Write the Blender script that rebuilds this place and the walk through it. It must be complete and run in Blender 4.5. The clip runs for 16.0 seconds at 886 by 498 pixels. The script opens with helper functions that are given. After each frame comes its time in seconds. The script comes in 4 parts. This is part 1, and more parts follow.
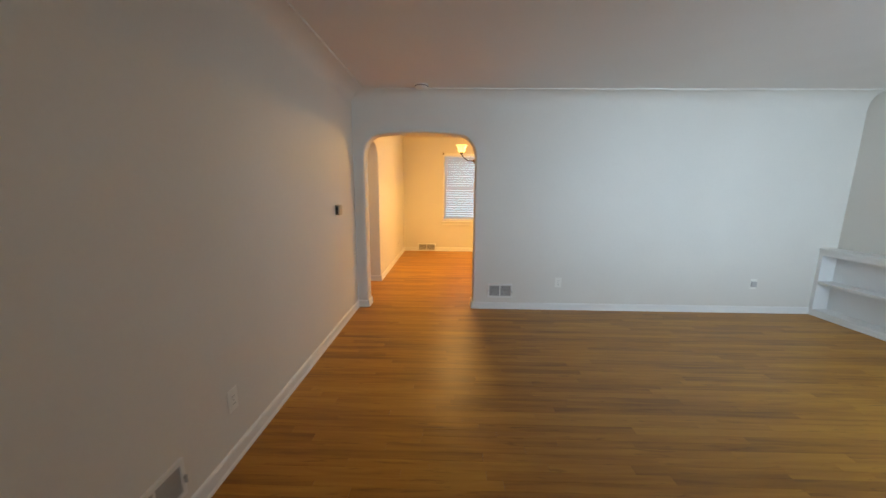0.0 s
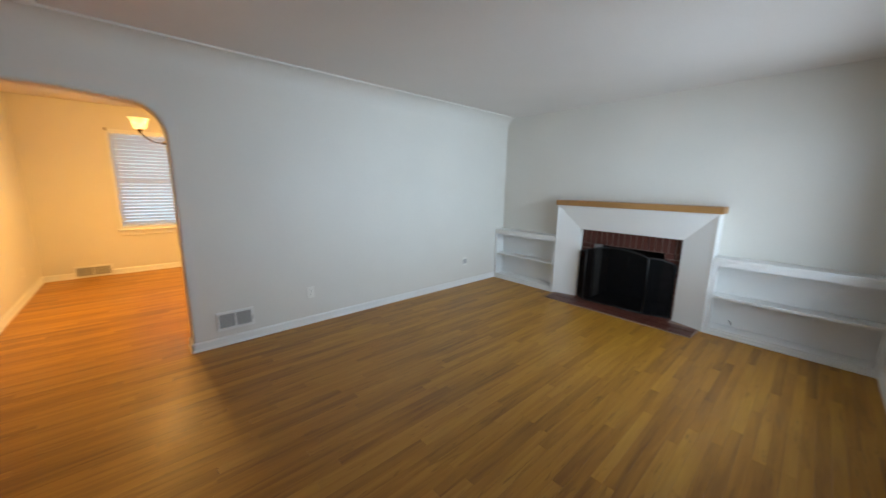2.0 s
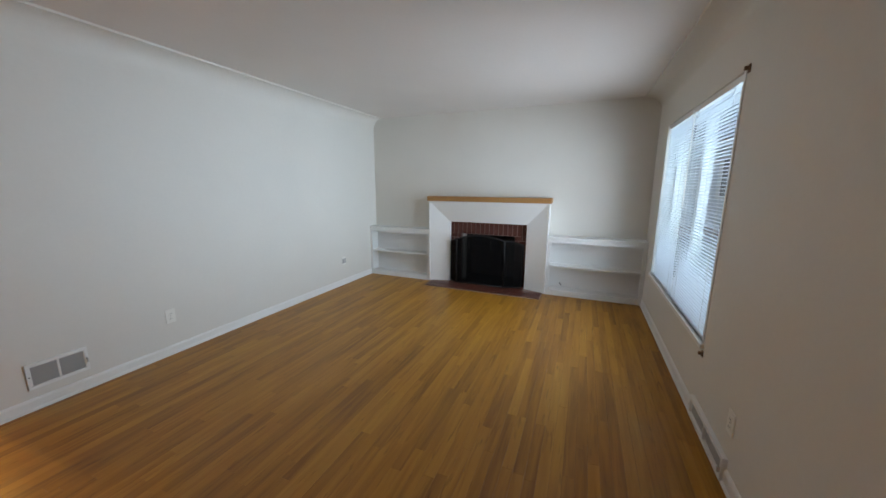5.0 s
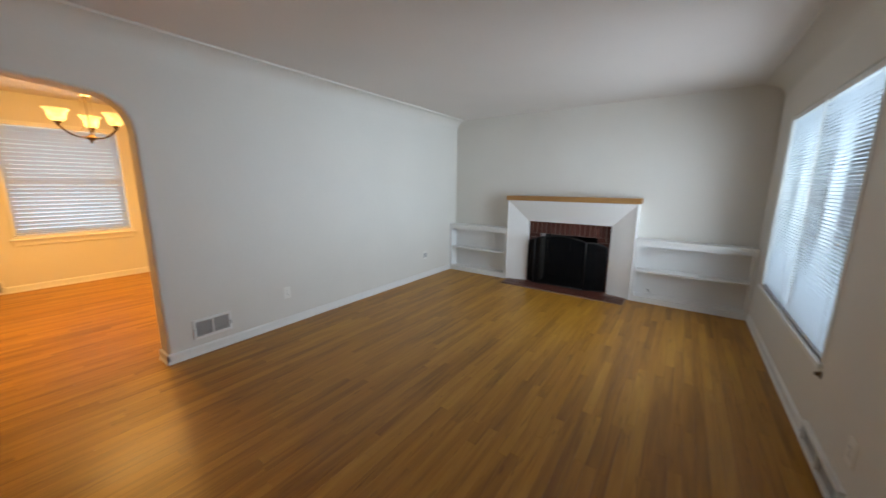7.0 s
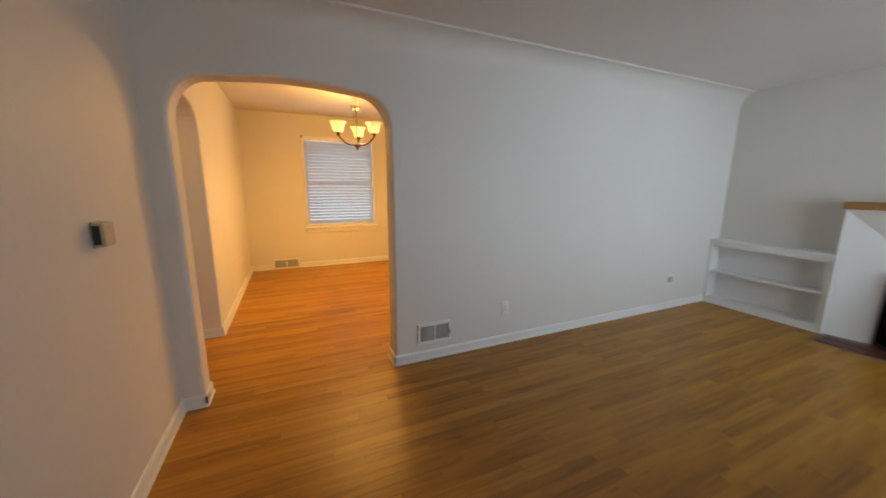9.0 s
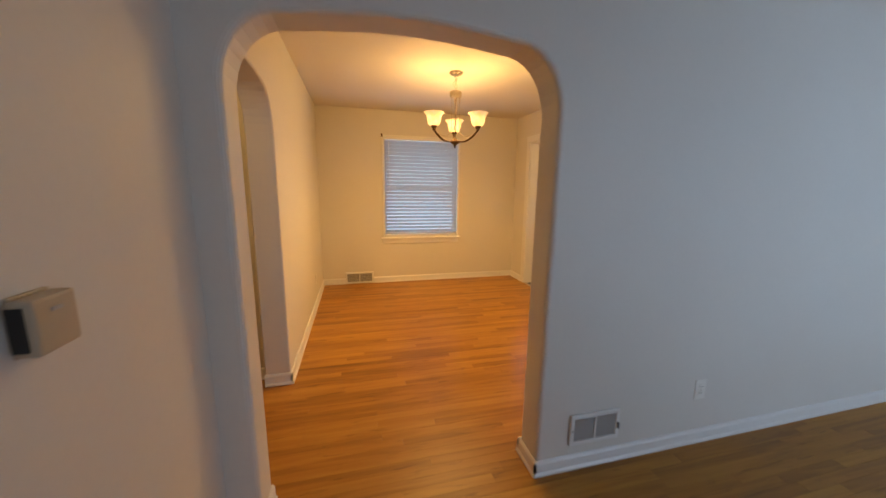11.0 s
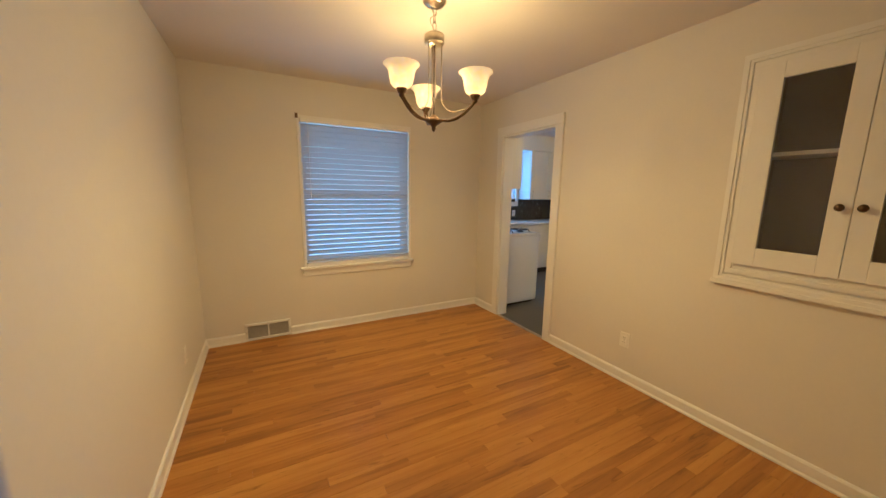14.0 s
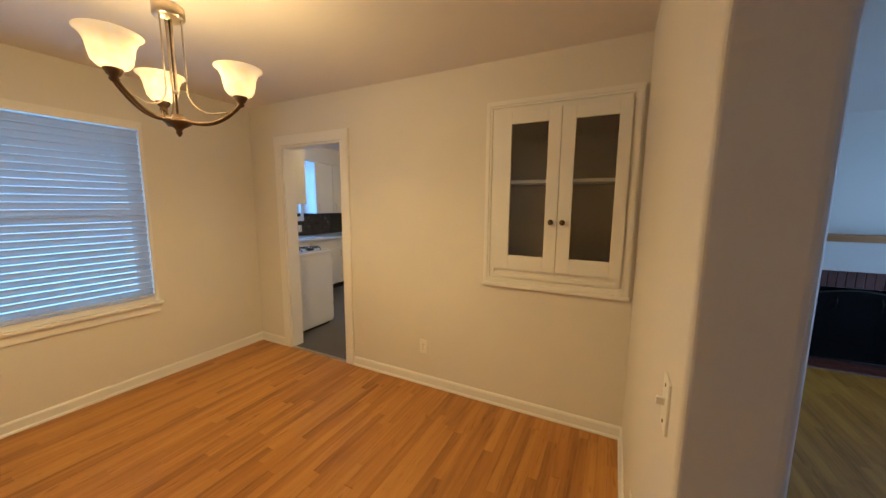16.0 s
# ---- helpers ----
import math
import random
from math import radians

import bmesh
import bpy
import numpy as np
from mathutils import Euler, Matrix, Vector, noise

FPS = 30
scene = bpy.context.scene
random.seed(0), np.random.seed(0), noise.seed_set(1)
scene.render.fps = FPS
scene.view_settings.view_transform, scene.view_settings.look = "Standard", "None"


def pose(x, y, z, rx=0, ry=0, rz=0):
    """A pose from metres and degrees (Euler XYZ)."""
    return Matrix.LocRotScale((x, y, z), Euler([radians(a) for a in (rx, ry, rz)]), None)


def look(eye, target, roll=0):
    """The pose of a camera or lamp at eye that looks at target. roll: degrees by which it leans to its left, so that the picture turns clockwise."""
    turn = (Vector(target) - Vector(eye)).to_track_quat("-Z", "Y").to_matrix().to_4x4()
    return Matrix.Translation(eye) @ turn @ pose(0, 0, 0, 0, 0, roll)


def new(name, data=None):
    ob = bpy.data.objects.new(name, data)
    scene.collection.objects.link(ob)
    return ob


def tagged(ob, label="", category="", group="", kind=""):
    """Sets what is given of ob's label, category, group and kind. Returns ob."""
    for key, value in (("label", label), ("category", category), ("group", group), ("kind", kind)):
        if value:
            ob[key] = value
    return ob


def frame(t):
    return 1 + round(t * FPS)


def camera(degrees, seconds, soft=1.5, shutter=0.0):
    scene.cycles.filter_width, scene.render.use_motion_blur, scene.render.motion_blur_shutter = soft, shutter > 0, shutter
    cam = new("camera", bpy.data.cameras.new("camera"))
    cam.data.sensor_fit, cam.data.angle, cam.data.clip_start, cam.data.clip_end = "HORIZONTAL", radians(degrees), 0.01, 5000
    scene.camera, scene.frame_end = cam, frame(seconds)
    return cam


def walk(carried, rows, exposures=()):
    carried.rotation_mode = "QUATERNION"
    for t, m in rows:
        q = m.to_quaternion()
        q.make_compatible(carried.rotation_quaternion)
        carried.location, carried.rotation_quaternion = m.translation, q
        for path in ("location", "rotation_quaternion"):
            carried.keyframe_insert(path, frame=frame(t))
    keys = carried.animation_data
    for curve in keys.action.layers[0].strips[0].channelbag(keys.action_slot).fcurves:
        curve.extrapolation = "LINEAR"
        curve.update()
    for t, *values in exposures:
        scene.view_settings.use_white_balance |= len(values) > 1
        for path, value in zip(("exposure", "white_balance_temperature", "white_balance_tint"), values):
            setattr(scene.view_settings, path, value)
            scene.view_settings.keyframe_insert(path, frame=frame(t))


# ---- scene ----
cam = camera(105.3, 16.0, shutter=0.4)
PATH = [
    (0, (0.199, 0.411, 1.372), (0.155, 2.38, 1.024), 0.5),
    (0.5, (0.185, 0.503, 1.353), (0.269, 2.469, 0.998), 0.8),
    (1, (0.256, 0.612, 1.363), (0.606, 2.549, 1.008), 0.6),
    (1.5, (0.309, 0.715, 1.387), (1.104, 2.514, 1.025), 0.7),
    (2, (0.244, 0.907, 1.402), (1.561, 2.366, 1.032), 0.9),
    (2.5, (0.265, 0.997, 1.396), (1.75, 2.284, 1.023), 0.6),
    (3, (0.291, 1.123, 1.406), (1.911, 2.236, 1.034), 0.5),
    (3.5, (0.187, 1.192, 1.431), (1.917, 2.123, 1.055), 0.6),
    (4, (0.05, 1.193, 1.414), (1.871, 1.934, 1.043), 0.3),
    (6.5, (-0.267, 1.022, 1.39), (1.483, 1.915, 1.015), 0.4),
    (7, (-0.29, 1.1, 1.384), (1.315, 2.233, 1.012), 0.4),
    (7.5, (-0.289, 1.216, 1.377), (1.153, 2.552, 1.01), 0.4),
    (8, (-0.299, 1.388, 1.396), (1.068, 2.798, 1.018), 0.4),
    (8.5, (-0.25, 1.611, 1.375), (0.906, 3.197, 0.991), 0.5),
    (9, (-0.184, 1.879, 1.359), (0.613, 3.676, 0.993), 0.3),
    (9.5, (-0.211, 2.158, 1.395), (0.378, 4.031, 1.013), 0.6),
    (9.7, (-0.227, 2.233, 1.385), (0.284, 4.135, 1.035), 0.2),
    (11.8, (-0.396, 3.458, 1.415), (0.093, 5.364, 1.056), 0.8),
    (12, (-0.371, 3.591, 1.44), (0.131, 5.49, 1.062), 0.9),
    (12.5, (-0.333, 3.865, 1.448), (0.196, 5.76, 1.087), 1.0),
    (13, (-0.352, 4.065, 1.441), (0.265, 5.937, 1.1), 1.0),
    (13.5, (-0.391, 4.244, 1.453), (0.491, 6.008, 1.117), 0.9),
    (14, (-0.323, 4.35, 1.435), (0.61, 6.087, 1.104), 0.8),
    (14.5, (-0.232, 4.39, 1.452), (0.878, 6.021, 1.121), 0.6),
    (15, (-0.232, 4.413, 1.47), (1.315, 5.643, 1.159), 0.7),
    (15.5, (-0.237, 4.48, 1.49), (1.503, 5.422, 1.226), 0.5),
    (16, (-0.234, 4.502, 1.502), (1.535, 5.398, 1.239), 0.4),
]
EXPOSURES = [(0.0, -0.18, 7000, 16), (2.5, -0.2, 7000, 17), (4.5, -0.22, 7150, 19), (7.0, -0.25, 7350, 20), (9.0, -0.52, 7500, 21), (9.8, -0.57, 7400, 21),
             (11.8, -0.97, 5500, 19), (12.6, -1.0, 4950, 12), (14.5, -1.08, 4850, 11), (16.0, -1.02, 4850, 12)]
walk(cam, [(t, look(eye, target, roll)) for t, eye, target, roll in PATH], EXPOSURES)

# ---- light ----
world = bpy.data.worlds.new("sky")
scene.world = world
world.use_nodes = True
wn = world.node_tree.nodes
sky = wn.new("ShaderNodeTexSky")
sky.sky_type, sky.sun_disc = "NISHITA", False
sky.sun_elevation, sky.sun_rotation = radians(40), radians(200)
world.node_tree.links.new(sky.outputs[0], wn["Background"].inputs[0])
wn["Background"].inputs[1].default_value = 0.1

sun = new("sun", bpy.data.lights.new("sun", "SUN"))
sun.data.energy, sun.data.angle, sun.data.color = 0.8, radians(12), (1, 0.96, 0.9)
sun.matrix_world = look((0, 0, 20), (-6, 14, 0))


def window_light(name, at, target, width, height, watts, color, spread=180):
    lamp = new(name, bpy.data.lights.new(name, "AREA"))
    lamp.data.shape, lamp.data.size, lamp.data.size_y = "RECTANGLE", width, height
    lamp.data.energy, lamp.data.color = watts, color
    lamp.data.spread = radians(spread)
    lamp.matrix_world = look(at, target)


window_light("daylight_living", (3.09, 0.412, 1.235), (3.09, 2, 1.235), 1.74, 1.49, 27, (0.66, 0.83, 1.0), 142)
window_light("daylight_behind_blinds", (3.09, 0.10, 1.235), (3.09, 2, 1.235), 1.76, 1.53, 48, (0.48, 0.76, 1.0), 142)
# added fill from the unseen entry, lifts the west wall and left floor
window_light("entry_fill", (0.18, -1.03, 1.45), (0.18, 2, 1.2), 0.6, 0.9, 7, (0.84, 0.90, 1.0))
window_light("daylight_dining", (0.59, 8.19, 1.4), (0.59, 6, 1.4), 1.1, 1.4, 20, (0.40, 0.75, 1.0))
window_light("daylight_kitchen", (3.5, 9.60, 1.7), (3.5, 7, 1.6), 0.95, 0.85, 32, (0.27, 0.58, 1.0))


LAMP_COLOR = (1.0, 0.597, 0.165)


def room_lamp(name, at, watts):
    lamp = new(name, bpy.data.lights.new(name, "POINT"))
    lamp.data.energy, lamp.data.color, lamp.data.shadow_soft_size = watts, LAMP_COLOR, 0.12
    lamp.location = at


# unseen lamps without fixtures, implied by the warm light in hall and kitchen
room_lamp("hall_lamp", (-1.75, 4.55, 2.2), 12)
room_lamp("kitchen_lamp", (3.6, 7.0, 2.25), 64)


# ---- materials ----
def nodes_of(name):
    m = bpy.data.materials.new(name)
    m.use_nodes = True
    nt = m.node_tree
    return m, nt, nt.nodes["Principled BSDF"]


def surface(name, color, rough=0.5, metal=0.0, vary=0.05, scale=6.0, bump=0.0, bump_scale=200.0, coat=0.0, rough_vary=0.08):
    """Paint, plaster, metal and the like: colour that drifts at two scales, fine relief."""
    m, nt, b = nodes_of(name)
    tc = nt.nodes.new("ShaderNodeTexCoord")
    geo = nt.nodes.new("ShaderNodeNewGeometry")
    n1 = nt.nodes.new("ShaderNodeTexNoise")
    n1.inputs["Scale"].default_value, n1.inputs["Detail"].default_value = scale * 0.25, 4
    n2 = nt.nodes.new("ShaderNodeTexNoise")
    n2.inputs["Scale"].default_value, n2.inputs["Detail"].default_value = scale * 8, 3
    mx = nt.nodes.new("ShaderNodeMath")
    mx.operation = "MULTIPLY_ADD"
    mx.inputs[1].default_value = 0.4
    ramp = nt.nodes.new("ShaderNodeValToRGB")
    lo = [max(0, c * (1 - vary)) for c in color]
    hi = [min(1, c * (1 + vary)) for c in color]
    ramp.color_ramp.elements[0].position, ramp.color_ramp.elements[1].position = 0.35, 0.95
    ramp.color_ramp.elements[0].color, ramp.color_ramp.elements[1].color = (*lo, 1), (*hi, 1)
    L = nt.links.new
    for n in (n1, n2):
        L(geo.outputs["Position"], n.inputs["Vector"])
    L(n2.outputs["Fac"], mx.inputs[0])
    L(n1.outputs["Fac"], mx.inputs[2])
    L(mx.outputs[0], ramp.inputs[0])
    L(ramp.outputs[0], b.inputs["Base Color"])
    rr = nt.nodes.new("ShaderNodeMapRange")
    rr.inputs["To Min"].default_value, rr.inputs["To Max"].default_value = max(0.02, rough - rough_vary), min(1, rough + rough_vary)
    L(n1.outputs["Fac"], rr.inputs["Value"])
    L(rr.outputs[0], b.inputs["Roughness"])
    b.inputs["Metallic"].default_value = metal
    b.inputs["Coat Weight"].default_value = coat
    if bump:
        n3 = nt.nodes.new("ShaderNodeTexNoise")
        n3.inputs["Scale"].default_value, n3.inputs["Detail"].default_value = bump_scale, 3
        L(geo.outputs["Position"], n3.inputs["Vector"])
        bp = nt.nodes.new("ShaderNodeBump")
        bp.inputs["Strength"].default_value, bp.inputs["Distance"].default_value = bump, 0.002
        L(n3.outputs["Fac"], bp.inputs["Height"])
        L(bp.outputs[0], b.inputs["Normal"])
    return m


def wood(name, dark, mid, light, rough, per_island, along=0, piece_shift=True):
    """Strip oak: tone by piece, long grain, pores, worn varnish."""
    m, nt, b = nodes_of(name)
    L = nt.links.new
    geo = nt.nodes.new("ShaderNodeNewGeometry")
    oi = nt.nodes.new("ShaderNodeObjectInfo")
    rnd = geo.outputs["Random Per Island"] if per_island else oi.outputs["Random"]
    shift = nt.nodes.new("ShaderNodeCombineXYZ")
    mul = nt.nodes.new("ShaderNodeMath")
    mul.operation = "MULTIPLY"
    mul.inputs[1].default_value = 37.0
    L(rnd, mul.inputs[0])
    for i in range(3):
        L(mul.outputs[0], shift.inputs[i])
    add = nt.nodes.new("ShaderNodeVectorMath")
    add.operation = "ADD"
    L(geo.outputs["Position"], add.inputs[0])
    L(shift.outputs[0], add.inputs[1])
    mp = nt.nodes.new("ShaderNodeMapping")
    s = [24.0, 24.0, 24.0]
    s[along] = 1.7
    mp.inputs["Scale"].default_value = s
    L(add.outputs[0], mp.inputs["Vector"])
    grain = nt.nodes.new("ShaderNodeTexNoise")
    grain.inputs["Scale"].default_value, grain.inputs["Detail"].default_value, grain.inputs["Distortion"].default_value = 1.0, 5, 0.6
    L(mp.outputs[0], grain.inputs["Vector"])
    broad = nt.nodes.new("ShaderNodeTexNoise")
    broad.inputs["Scale"].default_value, broad.inputs["Detail"].default_value, broad.inputs["Roughness"].default_value = 1.0, 5, 0.62
    drift = nt.nodes.new("ShaderNodeMapping")
    reach = [2.6, 2.6, 2.6]
    reach[along] = 0.75
    drift.inputs["Scale"].default_value = reach
    L(geo.outputs["Position"], drift.inputs["Vector"])
    L(drift.outputs[0], broad.inputs["Vector"])
    tone = nt.nodes.new("ShaderNodeMath")
    tone.operation = "MULTIPLY_ADD"
    tone.inputs[1].default_value = 0.21
    L(rnd, tone.inputs[0])
    g2 = nt.nodes.new("ShaderNodeMath")
    g2.operation = "MULTIPLY"
    g2.inputs[1].default_value = 0.5
    L(grain.outputs["Fac"], g2.inputs[0])
    L(g2.outputs[0], tone.inputs[2])
    t2 = nt.nodes.new("ShaderNodeMath")
    t2.operation = "MULTIPLY_ADD"
    t2.inputs[1].default_value = 0.34
    L(broad.outputs["Fac"], t2.inputs[0])
    L(tone.outputs[0], t2.inputs[2])
    ramp = nt.nodes.new("ShaderNodeValToRGB")
    e = ramp.color_ramp.elements
    e[0].position, e[0].color = 0.26, (*dark, 1)
    e[1].position, e[1].color = 0.78, (*light, 1)
    k = e.new(0.51)
    k.color = (*mid, 1)
    L(t2.outputs[0], ramp.inputs[0])
    L(ramp.outputs[0], b.inputs["Base Color"])
    # dark open grain and mineral streaks
    mp2 = nt.nodes.new("ShaderNodeMapping")
    s2 = [30.0, 30.0, 30.0]
    s2[along] = 3.2
    mp2.inputs["Scale"].default_value = s2
    L(add.outputs[0], mp2.inputs["Vector"])
    streak = nt.nodes.new("ShaderNodeTexNoise")
    streak.inputs["Scale"].default_value, streak.inputs["Detail"].default_value, streak.inputs["Distortion"].default_value = 1.0, 6, 1.8
    L(mp2.outputs[0], streak.inputs["Vector"])
    cut = nt.nodes.new("ShaderNodeMapRange")
    cut.inputs["From Min"].default_value, cut.inputs["From Max"].default_value = 0.60, 0.74
    cut.inputs["To Max"].default_value = 0.55
    L(streak.outputs["Fac"], cut.inputs["Value"])
    mix = nt.nodes.new("ShaderNodeMix")
    mix.data_type = "RGBA"
    L(cut.outputs[0], mix.inputs[0])
    L(ramp.outputs[0], mix.inputs[6])
    mix.inputs[7].default_value = (dark[0] * 0.6, dark[1] * 0.6, dark[2] * 0.6, 1)
    L(mix.outputs[2], b.inputs["Base Color"])
    rr = nt.nodes.new("ShaderNodeMapRange")
    rr.inputs["To Min"].default_value, rr.inputs["To Max"].default_value = rough - 0.07, rough + 0.12
    L(broad.outputs["Fac"], rr.inputs["Value"])
    L(rr.outputs[0], b.inputs["Roughness"])
    b.inputs["Specular IOR Level"].default_value = 0.38
    bp = nt.nodes.new("ShaderNodeBump")
    bp.inputs["Strength"].default_value, bp.inputs["Distance"].default_value = 0.08, 0.002
    L(grain.outputs["Fac"], bp.inputs["Height"])
    L(bp.outputs[0], b.inputs["Normal"])
    return m


PAINT = surface("wall_paint", (0.72, 0.69, 0.63), 0.55, vary=0.03, bump=0.12, bump_scale=160)
# off-white with a warm tint that puts bounced light into the colour
CEIL = surface("ceiling_paint_bounce", (0.74, 0.70, 0.66), 0.75, vary=0.03, bump=0.1, bump_scale=120)
TRIM = surface("white_trim_paint", (0.80, 0.79, 0.76), 0.35, vary=0.03, bump=0.05, bump_scale=90)
SHELFW = surface("white_shelf_paint", (0.79, 0.79, 0.77), 0.38, vary=0.03, bump=0.06, bump_scale=90)
OAK_PIECE = wood("oak_strip", (0.165, 0.062, 0.009), (0.40, 0.174, 0.020), (0.56, 0.285, 0.040), 0.36, False)
OAK_REST = wood("oak_strips", (0.165, 0.062, 0.009), (0.40, 0.174, 0.020), (0.56, 0.285, 0.040), 0.36, True)
OAK_MANTEL = wood("mantel_oak", (0.30, 0.14, 0.045), (0.42, 0.21, 0.075), (0.5, 0.27, 0.11), 0.42, False, 1)
SUBFLOOR = surface("dark_joint", (0.07, 0.03, 0.012), 0.8)
BRICK = surface("dark_red_brick", (0.085, 0.023, 0.015), 0.55, vary=0.35, scale=14, bump=0.5, bump_scale=220)
MORTAR = surface("grey_mortar", (0.30, 0.23, 0.20), 0.9, vary=0.2, bump=0.4)
HEARTH = surface("brown_red_hearth_tile", (0.10, 0.028, 0.017), 0.4, vary=0.3, scale=10, bump=0.3)
SOOT = surface("sooty_firebrick", (0.02, 0.018, 0.017), 0.9, vary=0.4, scale=10)
IRON = surface("black_iron", (0.010, 0.0095, 0.0095), 0.65, metal=0.0, vary=0.3)
GRILLE = surface("grille_enamel", (0.46, 0.45, 0.43), 0.4, vary=0.05)
DARK = surface("dark_gap", (0.03, 0.028, 0.025), 0.8)
# dark grey that stands for the shade inside a register
DUCT = surface("duct_shade", (0.16, 0.15, 0.14), 0.7, vary=0.3)
PLASTIC = surface("ivory_plastic", (0.82, 0.80, 0.74), 0.3, vary=0.03)
BEIGE = surface("beige_plastic", (0.50, 0.42, 0.30), 0.4, vary=0.05)
NICKEL = surface("brushed_nickel", (0.52, 0.46, 0.38), 0.3, metal=1.0, vary=0.15, scale=30)
BRONZE = surface("aged_bronze", (0.11, 0.072, 0.042), 0.42, metal=0.9, vary=0.3, scale=30)
BRASS = surface("brown_bracket", (0.16, 0.10, 0.06), 0.45, metal=0.5, vary=0.2)
STOVE = surface("white_enamel", (0.74, 0.75, 0.77), 0.2, vary=0.02)
CABW = surface("white_cabinet_paint", (0.78, 0.76, 0.70), 0.4, vary=0.03)
COUNTER = surface("pale_grey_laminate", (0.55, 0.56, 0.57), 0.3, vary=0.15, scale=40)
KFLOOR = surface("grey_vinyl", (0.085, 0.08, 0.078), 0.45, vary=0.2, scale=10)
MOSAIC = surface("dark_mosaic_tile", (0.055, 0.05, 0.047), 0.25, vary=0.5, scale=60)
CUPBOARD = surface("brown_cupboard_lining", (0.30, 0.25, 0.19), 0.6, vary=0.1)
SIDING = surface("pale_siding", (0.62, 0.66, 0.70), 0.7, vary=0.1)
LAWN = surface("lawn", (0.05, 0.09, 0.03), 0.9, vary=0.4, scale=20)
ROOF = surface("roof_shingle", (0.07, 0.07, 0.075), 0.9, vary=0.3, scale=20)
HOLE = surface("screw_dark", (0.05, 0.045, 0.04), 0.5)


def slat_material(name, color, through_share):
    m, nt, b = nodes_of(name)
    b.inputs["Base Color"].default_value = (*color, 1)
    b.inputs["Roughness"].default_value = 0.45
    tr = nt.nodes.new("ShaderNodeBsdfTranslucent")
    tr.inputs["Color"].default_value = (*color, 1)
    mx = nt.nodes.new("ShaderNodeMixShader")
    mx.inputs[0].default_value = through_share
    out = nt.nodes["Material Output"]
    nt.links.new(b.outputs[0], mx.inputs[1])
    nt.links.new(tr.outputs[0], mx.inputs[2])
    nt.links.new(mx.outputs[0], out.inputs[0])
    return m


SLAT = slat_material("white_vinyl_slat", (0.80, 0.82, 0.84), 0.35)
SLAT_WIDE = slat_material("white_wide_slat", (0.74, 0.75, 0.76), 0.6)


def glass_material(name, rough=0.0):
    m, nt, b = nodes_of(name)
    b.inputs["Base Color"].default_value = (1, 1, 1, 1)
    b.inputs["Roughness"].default_value = rough
    b.inputs["IOR"].default_value = 1.45
    b.inputs["Transmission Weight"].default_value = 1.0
    return m


GLASS = glass_material("window_glass")


def shade_material():
    m, nt, b = nodes_of("frosted_amber_glass")
    L = nt.links.new
    geo = nt.nodes.new("ShaderNodeNewGeometry")
    n = nt.nodes.new("ShaderNodeTexNoise")
    n.inputs["Scale"].default_value, n.inputs["Detail"].default_value = 22, 4
    L(geo.outputs["Position"], n.inputs["Vector"])
    ramp = nt.nodes.new("ShaderNodeValToRGB")
    ramp.color_ramp.elements[0].position, ramp.color_ramp.elements[1].position = 0.35, 0.65
    ramp.color_ramp.elements[0].color = (0.78, 0.60, 0.34, 1)
    ramp.color_ramp.elements[1].color = (0.95, 0.85, 0.62, 1)
    L(n.outputs["Fac"], ramp.inputs[0])
    L(ramp.outputs[0], b.inputs["Base Color"])
    b.inputs["Roughness"].default_value = 0.35
    b.inputs["Emission Color"].default_value = (1, 0.76, 0.42, 1)
    b.inputs["Emission Strength"].default_value = 0.6
    tr = nt.nodes.new("ShaderNodeBsdfTranslucent")
    L(ramp.outputs[0], tr.inputs["Color"])
    mx = nt.nodes.new("ShaderNodeMixShader")
    mx.inputs[0].default_value = 0.03
    L(b.outputs[0], mx.inputs[1])
    L(tr.outputs[0], mx.inputs[2])
    L(mx.outputs[0], nt.nodes["Material Output"].inputs[0])
    return m


SHADE = shade_material()
BULB, _nt, _b = nodes_of("lit_bulb")
_b.inputs["Emission Color"].default_value = (1, 0.70, 0.38, 1)
_b.inputs["Emission Strength"].default_value = 12.0


# ---- mesh helpers ----
def mesh_of(name, bm, material, smooth=False):
    bmesh.ops.recalc_face_normals(bm, faces=bm.faces)
    me = bpy.data.meshes.new(name)
    bm.to_mesh(me)
    bm.free()
    me.materials.append(material)
    if smooth:
        for p in me.polygons:
            p.use_smooth = True
    return me


def part(name, bm, material, parent, label="", smooth=False):
    ob = new(name, mesh_of(name, bm, material, smooth))
    ob.parent = parent
    return tagged(ob, label)


def thing(name, label, category, at=(0, 0, 0), group="", kind=""):
    ob = new(name)
    ob.location = at
    ob.empty_display_size = 0.1
    return tagged(ob, label, category, group, kind)


def solo(name, bm, material, label, category, kind="", smooth=False):
    return tagged(new(name, mesh_of(name, bm, material, smooth)), label, category, "", kind)


def box(bm, x0, x1, y0, y1, z0, z1, bevel=0.0):
    made = bmesh.new() if bevel else bm
    vs = [made.verts.new((x, y, z)) for x in (x0, x1) for y in (y0, y1) for z in (z0, z1)]
    for f in ((0, 1, 3, 2), (4, 6, 7, 5), (0, 4, 5, 1), (2, 3, 7, 6), (0, 2, 6, 4), (1, 5, 7, 3)):
        made.faces.new([vs[i] for i in f])
    if bevel:
        bmesh.ops.recalc_face_normals(made, faces=made.faces)
        bmesh.ops.bevel(made, geom=made.edges[:], offset=bevel, segments=2, affect="EDGES", profile=0.6)
        merge(bm, made)
    return bm


